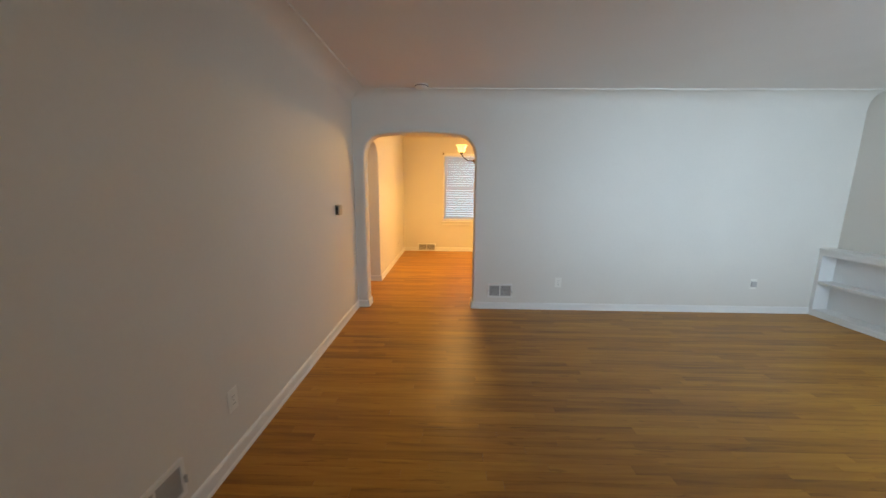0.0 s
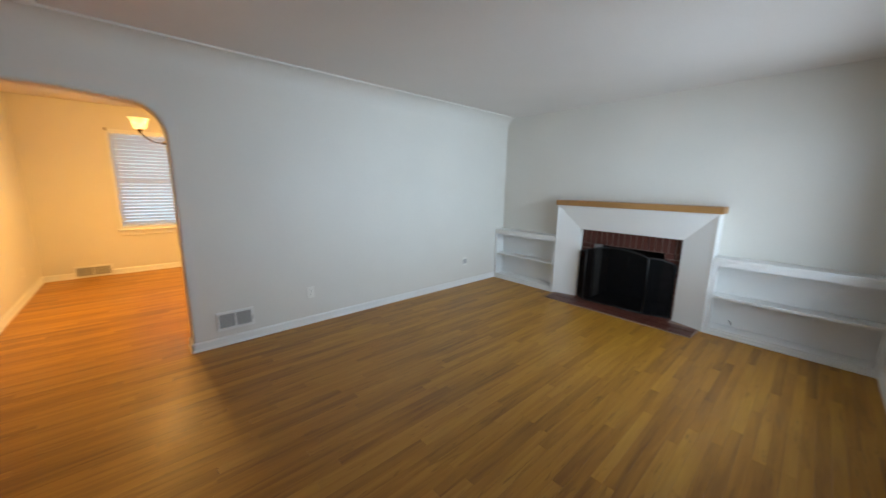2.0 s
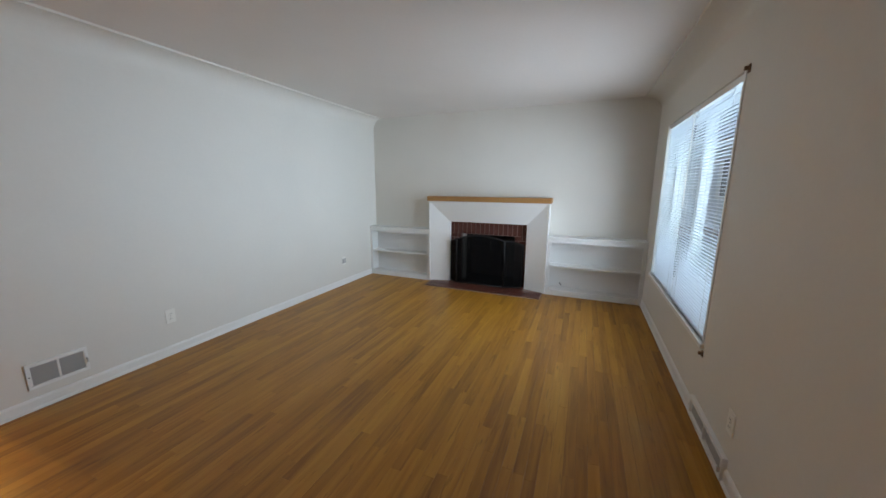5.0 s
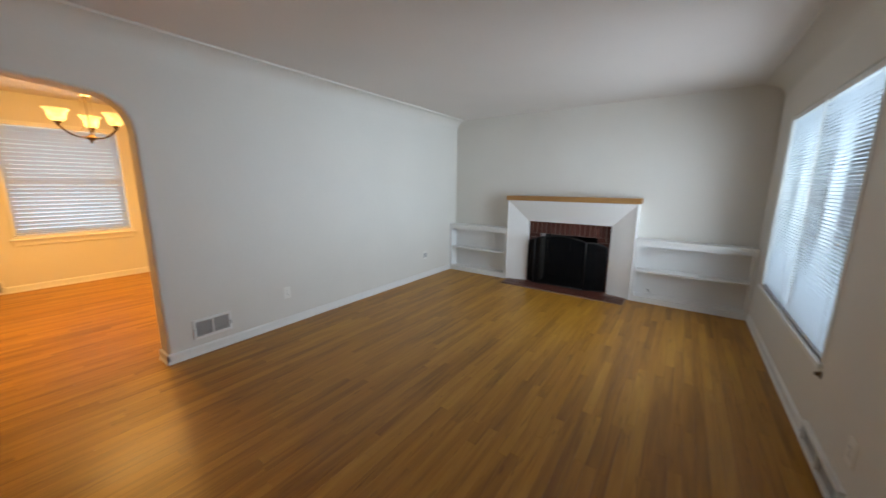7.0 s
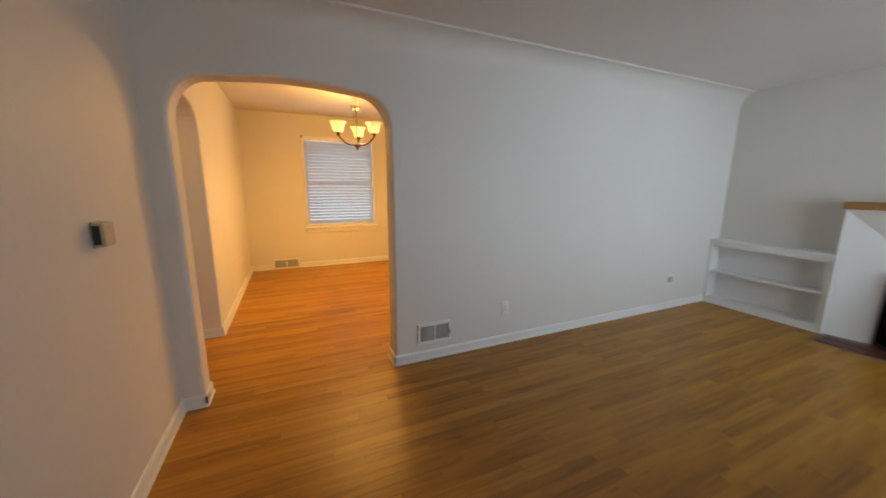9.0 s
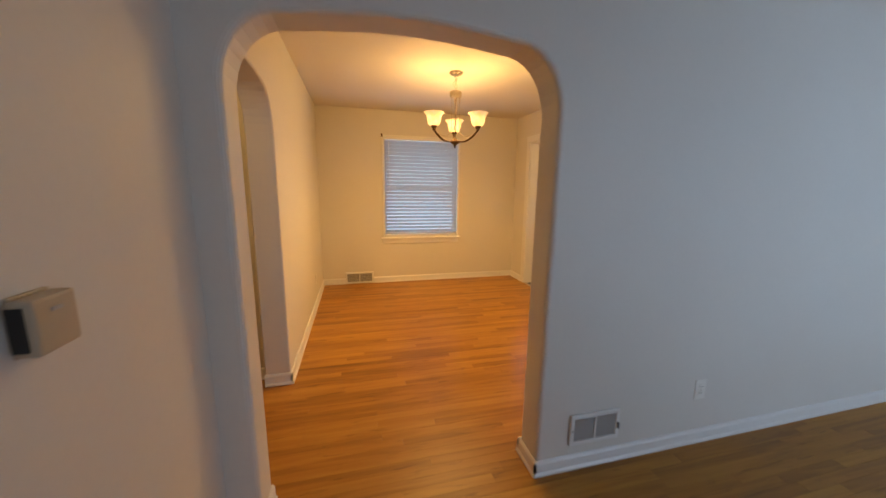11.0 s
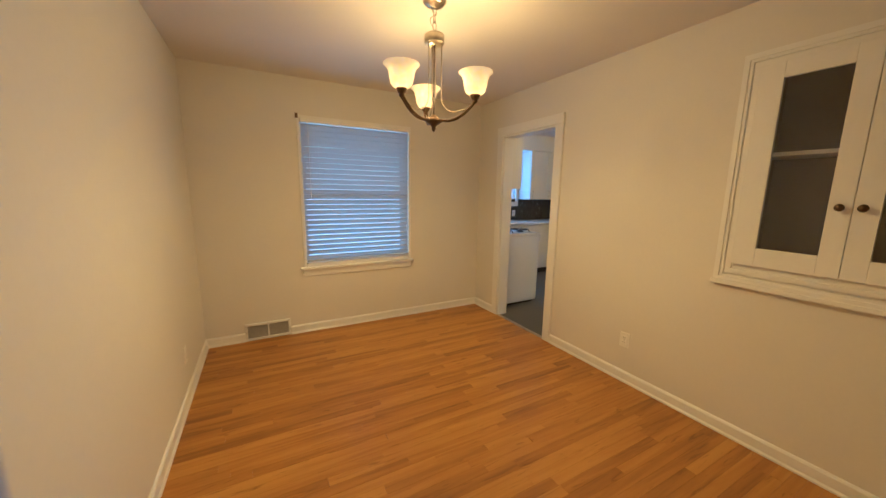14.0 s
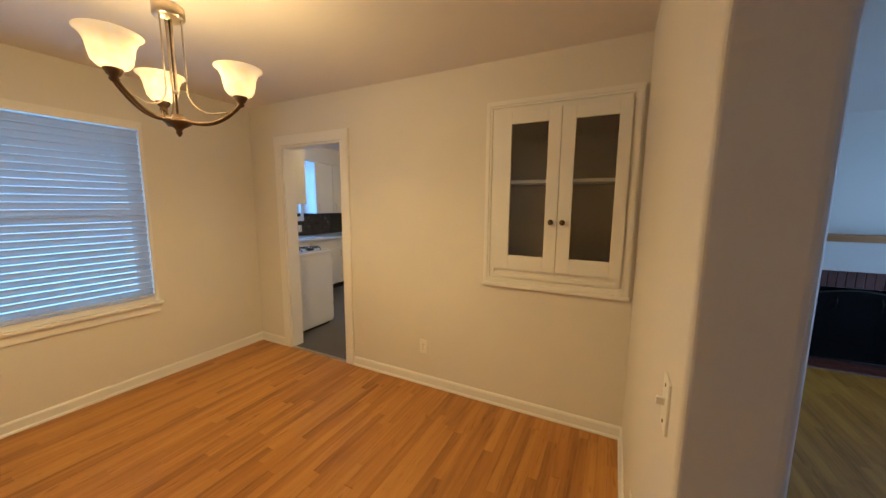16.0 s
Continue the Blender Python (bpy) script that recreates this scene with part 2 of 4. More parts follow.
def merge(bm, other, m=None):
    if m is not None:
        bmesh.ops.transform(other, matrix=m, verts=other.verts)
    me = bpy.data.meshes.new("tmp")
    other.to_mesh(me)
    other.free()
    bm.from_mesh(me)
    bpy.data.meshes.remove(me)
    return bm


def cube(*a, bevel=0.0):
    return box(bmesh.new(), *a, bevel=bevel)


def prism(points, axis, a, b, bevel_from=None, bevel_to=None, bevel=0.0, bevel_b=None):
    """A flat outline pushed from a to b along an axis: 'x' takes (y, z), 'y' takes (x, z), 'z' takes (x, y)."""
    bm = bmesh.new()

    def at(p, v):
        return {"x": (v, p[0], p[1]), "y": (p[0], v, p[1]), "z": (p[0], p[1], v)}[axis]
    va = [bm.verts.new(at(p, a)) for p in points]
    vb = [bm.verts.new(at(p, b)) for p in points]
    n = len(points)
    bm.faces.new(va)
    bm.faces.new(vb)
    for i in range(n):
        bm.faces.new((va[i], va[(i + 1) % n], vb[(i + 1) % n], vb[i]))
    bmesh.ops.recalc_face_normals(bm, faces=bm.faces)
    if bevel:
        for ring, width in ((va, bevel), (vb, bevel if bevel_b is None else bevel_b)):
            edges = [bm.edges.get((ring[i], ring[i + 1])) for i in range(bevel_from, bevel_to)]
            bmesh.ops.bevel(bm, geom=[e for e in edges if e], offset=width, segments=4, affect="EDGES", profile=0.5)
    bmesh.ops.triangulate(bm, faces=[f for f in bm.faces if len(f.verts) > 4])
    return bm


def lathe(profile, steps=24, center=(0, 0, 0), squash=1.0):
    """Profile of (radius, z) turned round the z axis."""
    bm = bmesh.new()
    rings = []
    for r, z in profile:
        rings.append([bm.verts.new((center[0] + r * math.cos(2 * math.pi * i / steps), center[1] + squash * r * math.sin(2 * math.pi * i / steps), center[2] + z)) for i in range(steps)])
    for a, b in zip(rings, rings[1:]):
        for i in range(steps):
            bm.faces.new((a[i], a[(i + 1) % steps], b[(i + 1) % steps], b[i]))
    if profile[0][0] < 0.02:
        bm.faces.new(rings[0])
    if profile[-1][0] < 0.02:
        bm.faces.new(rings[-1])
    return bm


def tube(points, radius, steps=8):
    """A round bar along points."""
    bm = bmesh.new()
    pts = [Vector(p) for p in points]
    rings = []
    up = Vector((0, 0, 1))
    for i, p in enumerate(pts):
        d = (pts[min(i + 1, len(pts) - 1)] - pts[max(i - 1, 0)]).normalized()
        side = d.cross(up)
        side = side.normalized() if side.length > 1e-3 else Vector((1, 0, 0))
        nrm = side.cross(d).normalized()
        rings.append([bm.verts.new(p + radius * (math.cos(2 * math.pi * k / steps) * side + math.sin(2 * math.pi * k / steps) * nrm)) for k in range(steps)])
    for a, b in zip(rings, rings[1:]):
        for k in range(steps):
            bm.faces.new((a[k], a[(k + 1) % steps], b[(k + 1) % steps], b[k]))
    bm.faces.new(rings[0])
    bm.faces.new(rings[-1])
    return bm


# ---- the plan ----
XW, XE = -0.88, 4.50            # living room, west and east faces
YS, YN = 0.41, 4.215            # living room, south and north faces
YP = 4.374                      # dining face of the partition
XD = 2.085                      # dining east face
XDW = -0.847                    # dining west face
YD = 7.915                      # dining north face
ZL, ZD = 2.39, 2.46             # ceilings
XK, YK = 2.205, 9.45            # kitchen west and north faces
AX0, AX1, ATOP = -0.762, 0.462, 1.978   # arch between the rooms
UP = 0.02                       # lift of the dining room's fittings


def arch_outline(a0, a1, top, crown, rx, rz, steps=9):
    """Points up one jamb, over the flattened arch and down the other."""
    pts = [(a0, 0.0)]
    z0 = top - crown - rz
    for i in range(steps + 1):
        t = math.pi / 2 * i / steps
        pts.append((a0 + rx * (1 - math.cos(t)), z0 + rz * math.sin(t)))
    mid = 7
    for i in range(1, mid):
        u = i / mid
        pts.append((a0 + rx + (a1 - a0 - 2 * rx) * u, top - crown + crown * math.sin(math.pi * u)))
    for i in range(steps, -1, -1):
        t = math.pi / 2 * i / steps
        pts.append((a1 - rx * (1 - math.cos(t)), z0 + rz * math.sin(t)))
    pts.append((a1, 0.0))
    return pts


def wall_hole(bm, along, a0, a1, d0, d1, z0, z1, holes):
    """A wall of thickness d0..d1 that runs a0..a1, with holes (h0, h1, bottom, top)."""
    def put(p, q, lo, hi):
        if q - p > 1e-4 and hi - lo > 1e-4:
            if along == "x":
                box(bm, p, q, d0, d1, lo, hi)
            else:
                box(bm, d0, d1, p, q, lo, hi)
    at = a0
    for h0, h1, lo, hi in sorted(holes):
        put(at, h0, z0, z1)
        put(h0, h1, z0, lo)
        put(h0, h1, hi, z1)
        at = h1
    put(at, a1, z0, z1)
    return bm


# walls
arch = arch_outline(AX0, AX1, ATOP, 0.03, 0.19, 0.24)
outline = [(XW - 0.2, 0), *arch, (XE + 0.2, 0), (XE + 0.2, 2.6), (XW - 0.2, 2.6)]
solo("wall_partition", prism(outline, "y", YN, YP, 1, len(arch), 0.024, 0.012), PAINT,
     "greige painted plaster wall with rounded archway to dining room", "wall", "structure")
hall_arch = arch_outline(4.47, 5.35, 2.0, 0.02, 0.20, 0.25)
outline = [(YP, 0), *hall_arch, (YD + 0.2, 0), (YD + 0.2, 2.6), (YP, 2.6)]
solo("wall_dining_west", prism(outline, "x", XDW - 0.17, XDW, 1, len(hall_arch), 0.013), PAINT,
     "greige painted plaster wall with arched opening to the hall", "wall", "structure")
solo("wall_living_west", cube(XW - 0.15, XW, -1.2, YN, 0, 2.6), PAINT, "greige painted plaster side wall of living room", "wall", "structure")
solo("wall_living_east", wall_hole(bmesh.new(), "y", YS - 0.3, YN, XE, XE + 0.2, 0, 2.6, [(1.955, 2.738, 0, 0.716)]), PAINT, "greige painted plaster wall behind the fireplace", "wall", "structure")
WX0, WX1, WZ0, WZ1 = 2.205, 3.985, 0.475, 1.99
EX0, EX1, EZ = -0.42, 0.78, 2.06
solo("wall_living_south", wall_hole(bmesh.new(), "x", XW, XE, YS - 0.2, YS, 0, 2.6, [(EX0, EX1, 0, EZ), (WX0, WX1, WZ0, WZ1)]), PAINT,
     "greige painted plaster wall with wide front window", "wall", "structure")
DW = (0.045, 1.14, 0.68, 2.08)
solo("wall_dining_north", wall_hole(bmesh.new(), "x", XDW, XD, YD, YD + 0.2, 0, 2.6, [(DW[0], DW[1], DW[2] + UP, DW[3] + UP)]), PAINT,
     "greige painted plaster wall with dining room window", "wall", "structure")
KD = (6.685, 7.45, 0.0, 2.05)
CAB = (4.462, 5.245, 1.00, 2.09)
solo("wall_dining_east", wall_hole(bmesh.new(), "y", YP, YD, XD, XK, 0, 2.6, [(CAB[0], CAB[1], CAB[2] + UP, CAB[3] + UP), KD]), PAINT,
     "greige painted plaster wall with kitchen doorway and cupboard recess", "wall", "structure")
# hall beyond the arch
solo("wall_hall_north", cube(-2.4, XDW - 0.17, 5.46, 5.58, 0, 2.6), PAINT, "greige painted hall wall beyond the arch", "wall", "structure")
solo("wall_hall_west", cube(-2.5, -2.4, 3.9, 5.58, 0, 2.6), PAINT, "greige painted end wall of the hall", "wall", "structure")
solo("wall_hall_south", cube(-2.4, XW - 0.15, 3.9, 4.0, 0, 2.6), PAINT, "greige painted hall wall", "wall", "structure")
# kitchen
solo("wall_kitchen_north", wall_hole(bmesh.new(), "x", XK, 5.4, YK, YK + 0.15, 0, 2.6, [(3.02, 3.98, 1.27, 2.12)]), CABW, "cream painted kitchen wall with window", "wall", "structure")
solo("wall_kitchen_east", cube(5.4, 5.55, 5.5, YK + 0.15, 0, 2.6), CABW, "cream painted kitchen side wall", "wall", "structure")
solo("wall_kitchen_south", cube(XK, 5.4, 5.5, 5.62, 0, 2.6), CABW, "cream painted kitchen wall", "wall", "structure")
solo("wall_kitchen_west", cube(XD, XK, YD, YK + 0.15, 0, 2.6), CABW, "cream painted kitchen wall behind the stove", "wall", "structure")
# entry porch behind the start
solo("wall_entry_west", cube(EX0 - 0.12, EX0, -1.1, YS - 0.2, 0, 2.6), PAINT, "greige painted entry wall", "wall", "structure")
solo("wall_entry_east", cube(EX1, EX1 + 0.12, -1.1, YS - 0.2, 0, 2.6), PAINT, "greige painted entry wall", "wall", "structure")
solo("wall_entry_south", cube(EX0 - 0.12, EX1 + 0.12, -1.2, -1.1, 0, 2.6), PAINT, "greige painted wall of the entry", "wall", "structure")

# ceilings
solo("ceiling_living", cube(XW - 0.1, XE + 0.1, -1.15, YN + 0.005, ZL, ZL + 0.1), CEIL, "off-white painted plaster ceiling of living room", "ceiling", "structure")
solo("ceiling_dining", cube(XDW - 0.1, XD + 0.05, YP - 0.005, YD + 0.1, ZD, ZD + 0.1), CEIL, "off-white painted plaster ceiling of dining room", "ceiling", "structure")
solo("ceiling_hall", cube(-2.45, XDW - 0.1, 3.95, 5.55, ZD, ZD + 0.1), CEIL, "off-white hall ceiling", "ceiling", "structure")
solo("ceiling_kitchen", cube(XD + 0.06, 5.45, 5.55, YK + 0.1, 2.46, 2.56), CEIL, "off-white kitchen ceiling", "ceiling", "structure")


def cove(name, along, a0, a1, face, sign, depth, drop):
    """Hollow plaster curve between wall and ceiling with a small lip at the ceiling."""
    pts = [(face - 0.02 * sign, ZL - drop)]
    for i in range(31):
        t = math.pi / 2 * i / 30
        pts.append((face + sign * depth * (1 - math.cos(t)), ZL - 0.014 - (drop - 0.014) * (1 - math.sin(t))))
    pts += [(face + sign * (depth + 0.003), ZL + 0.004), (face - 0.02 * sign, ZL + 0.004)]
    bm = prism(pts, along, a0, a1)
    solo(name, bm, PAINT, "greige plaster cove curving from wall to ceiling", "cove moulding", "structure")


cove("cove_north", "x", XW, XE, YN, -1, 0.13, 0.17)
cove("cove_south", "x", XW, XE, YS, 1, 0.17, 0.14)


def cove_y(name, y0, y1, face, sign, depth, drop):
    pts = [(face - 0.02 * sign, ZL - drop)]
    for i in range(31):
        t = math.pi / 2 * i / 30
        pts.append((face + sign * depth * (1 - math.cos(t)), ZL - 0.014 - (drop - 0.014) * (1 - math.sin(t))))
    pts += [(face + sign * (depth + 0.003), ZL + 0.004), (face - 0.02 * sign, ZL + 0.004)]
    solo(name, prism(pts, "y", y0, y1), PAINT, "greige plaster cove curving from wall to ceiling", "cove moulding", "structure")


cove_y("cove_west", YS, YN, XW, 1, 0.165, 0.14)
# swept plaster corner where two coves meet
corner = bmesh.new()
n = 10
grid = []
for i in range(n + 1):
    u = i / n
    row = []
    for j in range(9):
        t = math.pi / 2 * j / 8
        reach = 1 - math.cos(t)
        dx = (0.165 + 0.27 * (1 - u)) * reach
        dy = (0.13 + 0.10 * u) * reach
        row.append(corner.verts.new((XW + dx, YN - dy, ZL - 0.006 - 0.135 * (1 - math.sin(t)))))
    grid.append(row)
for i in range(n):
    for j in range(8):
        corner.faces.new((grid[i][j], grid[i + 1][j], grid[i + 1][j + 1], grid[i][j + 1]))
bmesh.ops.remove_doubles(corner, verts=corner.verts, dist=1e-5)
solo("cove_corner", corner, PAINT, "greige plaster cove corner rounded at the ceiling", "cove moulding", "structure", True)


# ---- baseboards ----
def baseboard(axis, a0, a1, face, sign, height=0.075, mat=None):
    """Board with an eased top and a small shoe."""
    p = [(face, 0.0), (face + sign * 0.020, 0.0), (face + sign * 0.020, 0.010), (face + sign * 0.013, 0.020), (face + sign * 0.013, height - 0.014),
         (face + sign * 0.008, height - 0.004), (face + sign * 0.003, height), (face, height)]
    solo("baseboard", prism(p, axis, a0, a1), TRIM, "white painted wooden baseboard along the wall", "baseboard", "structure")


baseboard("x", AX1 - 0.013, 4.313, YN, -1, 0.078)
baseboard("x", XW, AX0 + 0.013, YN, -1, 0.078)
baseboard("y", YS, YN, XW, 1, 0.085)
baseboard("x", 2.215, 4.313, YS, 1, 0.08)
baseboard("x", 0.88, 1.66, YS, 1, 0.08)
baseboard("y", YN - 0.013, YP + 0.013, AX1, -1, 0.078)
baseboard("y", YN - 0.013, YP, AX0, 1, 0.078)
baseboard("x", AX1 - 0.013, XD, YP, 1, 0.085)
baseboard("y", YP, 6.595, XD, -1, 0.085)
baseboard("y", 7.54, YD, XD, -1, 0.085)
baseboard("x", XDW, -0.53, YD, -1, 0.085)
baseboard("x", -0.13, XD, YD, -1, 0.085)
baseboard("y", 5.35 - 0.013, YD, XDW, 1, 0.085)
baseboard("x", XDW - 0.17, XDW + 0.013, 5.35, -1, 0.085)
baseboard("x", -2.4, XDW - 0.17, 5.46, -1, 0.085)
baseboard("y", 4.0, 5.46, -2.4, 1, 0.085)


# ---- fireplace ----
FY0, FY1 = 1.545, 3.17          # outside of the surround
fire = thing("fireplace", "white painted splayed fireplace surround with dark red brick lining", "fireplace", (4.4, 2.35, 0))


def fpart(name, bm, mat, label=""):
    bmesh.ops.translate(bm, vec=(-4.4, -2.35, 0), verts=bm.verts)
    return part(name, bm, mat, fire, label)


OY0, OY1, OZ = 1.805, 2.888, 0.887
sf, sb, top = 4.305, 4.378, 1.163


def splay(quad_out, quad_in):
    """One board of the splayed frame: outer edge forward, inner edge set back."""
    bm = bmesh.new()
    f = [bm.verts.new((sf, *quad_out[0])), bm.verts.new((sf, *quad_out[1])), bm.verts.new((sb, *quad_in[1])), bm.verts.new((sb, *quad_in[0]))]
    r = [bm.verts.new((4.499, *quad_out[0])), bm.verts.new((4.499, *quad_out[1])), bm.verts.new((4.43, *quad_in[1])), bm.verts.new((4.43, *quad_in[0]))]
    bm.faces.new(f)
    bm.faces.new(r)
    for i in range(4):
        bm.faces.new((f[i], f[(i + 1) % 4], r[(i + 1) % 4], r[i]))
    return bm


fpart("surround_panel", splay(((FY1, 0), (FY1, top)), ((OY1, 0), (OY1, OZ))), TRIM)
fpart("surround_panel", splay(((FY0, top), (FY0, 0)), ((OY0, OZ), (OY0, 0))), TRIM)
fpart("surround_panel", splay(((FY1, top), (FY0, top)), ((OY1, OZ), (OY0, OZ))), TRIM)
for y0, y1 in ((FY1, FY1 + 0.018), (FY0 - 0.018, FY0)):
    fpart("surround_edge", cube(4.298, 4.499, y0, y1, 0, top, bevel=0.003), TRIM)
fpart("moulding", cube(4.293, 4.499, FY0 - 0.025, FY1 + 0.025, top, top + 0.014, bevel=0.004), TRIM)
fpart("mantel", cube(4.275, 4.499, 1.505, 3.205, top + 0.014, top + 0.078, bevel=0.006), OAK_MANTEL, "honey oak mantel shelf")
# brick lining: soldier course above, laid courses beside the opening
fpart("mortar_bed", cube(4.437, 4.498, OY0 - 0.03, OY1 + 0.03, 0.716, OZ + 0.03), MORTAR)
for y0, y1 in ((OY0 - 0.03, OY0 + 0.16), (OY1 - 0.16, OY1 + 0.03)):
    fpart("mortar_bed", cube(4.4372, 4.498, y0, y1, 0.0, 0.715), MORTAR)
lining = bmesh.new()
for a in ((4.44, 4.95, 1.915, 1.954, 0.0, 0.75), (4.44, 4.95, 2.739, 2.778, 0.0, 0.75), (4.95, 4.99, 1.915, 2.778, 0.0, 0.75), (4.5, 4.95, 1.954, 2.739, 0.715, 0.75), (4.44, 4.95, 1.954, 2.739, -0.03, 0.004)):
    box(lining, *a)
fpart("firebox", lining, SOOT, "sooty black firebox")
y = OY0 + 0.004
while y < OY1 - 0.02:
    w = 0.056
    fpart("brick", cube(4.429 + random.uniform(-.001, .001), 4.45, y, min(y + w, OY1), 0.722, OZ - 0.002, bevel=0.002), BRICK)
    y += w + 0.009
z = 0.012
row = 0
while z < 0.69:
    for y0, y1 in ((OY0 + 0.003, OY0 + 0.155), (OY1 - 0.155, OY1 - 0.003)):
        cut = 0.10 if row % 2 else 0.05
        fpart("brick", cube(4.429, 4.45, y0, y0 + cut, z, z + 0.056, bevel=0.002), BRICK)
        fpart("brick", cube(4.4285, 4.45, y0 + cut + 0.009, y1, z, z + 0.056, bevel=0.002), BRICK)
    z += 0.065
    row += 1

hearth = thing("hearth", "low hearth of brown red tiles set on the floor", "hearth", (4.2, 2.35, 0))


def hpart(name, bm, mat, label=""):
    bmesh.ops.translate(bm, vec=(-4.2, -2.35, 0), verts=bm.verts)
    return part(name, bm, mat, hearth, label)


hpart("mortar_bed", prism([(4.035, 1.56), (4.035, 3.12), (4.30, 3.165), (4.44, 2.88), (4.44, 1.81), (4.30, 1.55)], "z", 0.001, 0.012), MORTAR)
yy = 1.565
while yy < 3.11:
    w = 0.19
    y1 = min(yy + w, 3.12)
    hpart("tile", cube(4.037, 4.165, yy, y1, 0.002, 0.018, bevel=0.003), HEARTH)
    yy = y1 + 0.006
yy = 1.565
k = 0
while yy < 3.11:
    w = 0.1 if k == 0 else 0.19
    y1 = min(yy + w, 3.12)
    hpart("tile", cube(4.171, 4.274, yy, y1, 0.002, 0.018, bevel=0.003), HEARTH)
    yy, k = y1 + 0.006, k + 1
yy = 1.82
while yy < 2.86:
    y1 = min(yy + 0.19, 2.872)
    hpart("tile", cube(4.28, 4.43, yy, y1, 0.002, 0.018, bevel=0.003), HEARTH)
    yy = y1 + 0.006

# folding screen
screen = thing("fire_screen", "black metal folding fire screen with arched top standing in fireplace", "fire screen", (4.3, 2.4, 0.018))
MESHM, mnt, mb = nodes_of("black_wire_mesh")
mb.inputs["Base Color"].default_value = (0.004, 0.004, 0.0045, 1)
mb.inputs["Specular IOR Level"].default_value = 0.12
mb.inputs["Roughness"].default_value = 0.7
mgeo = mnt.nodes.new("ShaderNodeNewGeometry")
mv = mnt.nodes.new("ShaderNodeTexVoronoi")
mv.inputs["Scale"].default_value = 260
mnt.links.new(mgeo.outputs["Position"], mv.inputs["Vector"])
mbp = mnt.nodes.new("ShaderNodeBump")
mbp.inputs["Strength"].default_value = 0.6
mnt.links.new(mv.outputs["Distance"], mbp.inputs["Height"])
mnt.links.new(mbp.outputs[0], mb.inputs["Normal"])
mtr = mnt.nodes.new("ShaderNodeBsdfTransparent")
mmx = mnt.nodes.new("ShaderNodeMixShader")
mmx.inputs[0].default_value = 0.38
mnt.links.new(mb.outputs[0], mmx.inputs[1])
mnt.links.new(mtr.outputs[0], mmx.inputs[2])
mnt.links.new(mmx.outputs[0], mnt.nodes["Material Output"].inputs[0])


def panel(a, b, z_a, z_b, rise):
    """A screen panel between two feet in plan; its frame is a bar all round."""
    a, b = Vector((*a, 0)), Vector((*b, 0))
    top_line = []
    for i in range(13):
        u = i / 12
        top_line.append(a.lerp(b, u) + Vector((0, 0, z_a + (z_b - z_a) * u + rise * math.sin(math.pi * u) ** 0.8)))
    loop = [a + Vector((0, 0, 0.012)), *top_line, b + Vector((0, 0, 0.012))]
    part("frame_bar", tube(loop, 0.009), IRON, screen, smooth=True)
    part("frame_bar", tube([loop[0], loop[-1]], 0.009), IRON, screen, smooth=True)
    d = (b - a).normalized()
    nrm = Vector((-d.y, d.x, 0)) * 0.0025
    bm = bmesh.new()
    f0 = [bm.verts.new(p + nrm) for p in loop]
    f1 = [bm.verts.new(p - nrm) for p in loop]
    bm.faces.new(f0)
    bm.faces.new(f1)
    for i in range(len(loop)):
        j = (i + 1) % len(loop)
        bm.faces.new((f0[i], f0[j], f1[j], f1[i]))
    bmesh.ops.triangulate(bm, faces=[f for f in bm.faces if len(f.verts) > 4])
    part("mesh_panel", bm, MESHM, screen)


panel((-0.015, 0.345), (0.0, -0.325), 0.64, 0.64, 0.06)
panel((-0.015, 0.352), (0.085, 0.47), 0.64, 0.59, 0.0)
panel((0.0, -0.332), (0.085, -0.565), 0.64, 0.59, 0.02)
for yy in (0.16, -0.14):
    part("handle", tube([(-0.012, yy, 0.52), (-0.04, yy, 0.55), (-0.04, yy, 0.60), (-0.012, yy, 0.63)], 0.005), IRON, screen, smooth=True)


# ---- built-in shelves ----
def bookcase(y0, y1, label):
    t = thing("bookcase", label, "bookcase", (4.4, (y0 + y1) / 2, 0), "low bookcases beside the fireplace")
    c = (y0 + y1) / 2

    def p(name, bm):
        bmesh.ops.translate(bm, vec=(-4.4, -c, 0), verts=bm.verts)
        part(name, bm, SHELFW, t)
    F, B = 4.313, 4.499
    p("top_board", cube(F - 0.012, B, y0, y1, 0.735, 0.762, bevel=0.004))
    p("top_rail", cube(F, F + 0.02, y0, y1, 0.685, 0.735))
    p("stile", cube(F, F + 0.02, y0, y0 + 0.038, 0.0, 0.685))
    p("stile", cube(F, F + 0.02, y1 - 0.038, y1, 0.0, 0.685))
    p("side", cube(F + 0.02, B, y0 + 0.003, y0 + 0.022, 0.0, 0.735))
    p("side", cube(F + 0.02, B, y1 - 0.022, y1 - 0.003, 0.0, 0.735))
    p("shelf", cube(F + 0.006, B - 0.008, y0 + 0.022, y1 - 0.022, 0.368, 0.392, bevel=0.003))
    p("bottom_shelf", cube(F + 0.004, B - 0.008, y0 + 0.022, y1 - 0.022, 0.045, 0.066, bevel=0.003))
    p("kickboard", cube(F - 0.004, F + 0.016, y0 + 0.038, y1 - 0.038, 0.0, 0.045))
    p("shoe_moulding", cube(F - 0.016, F - 0.004, y0, y1, 0.0, 0.018, bevel=0.004))
    p("back_panel", cube(B - 0.008, B - 0.001, y0 + 0.022, y1 - 0.022, 0.0, 0.735))
    return t


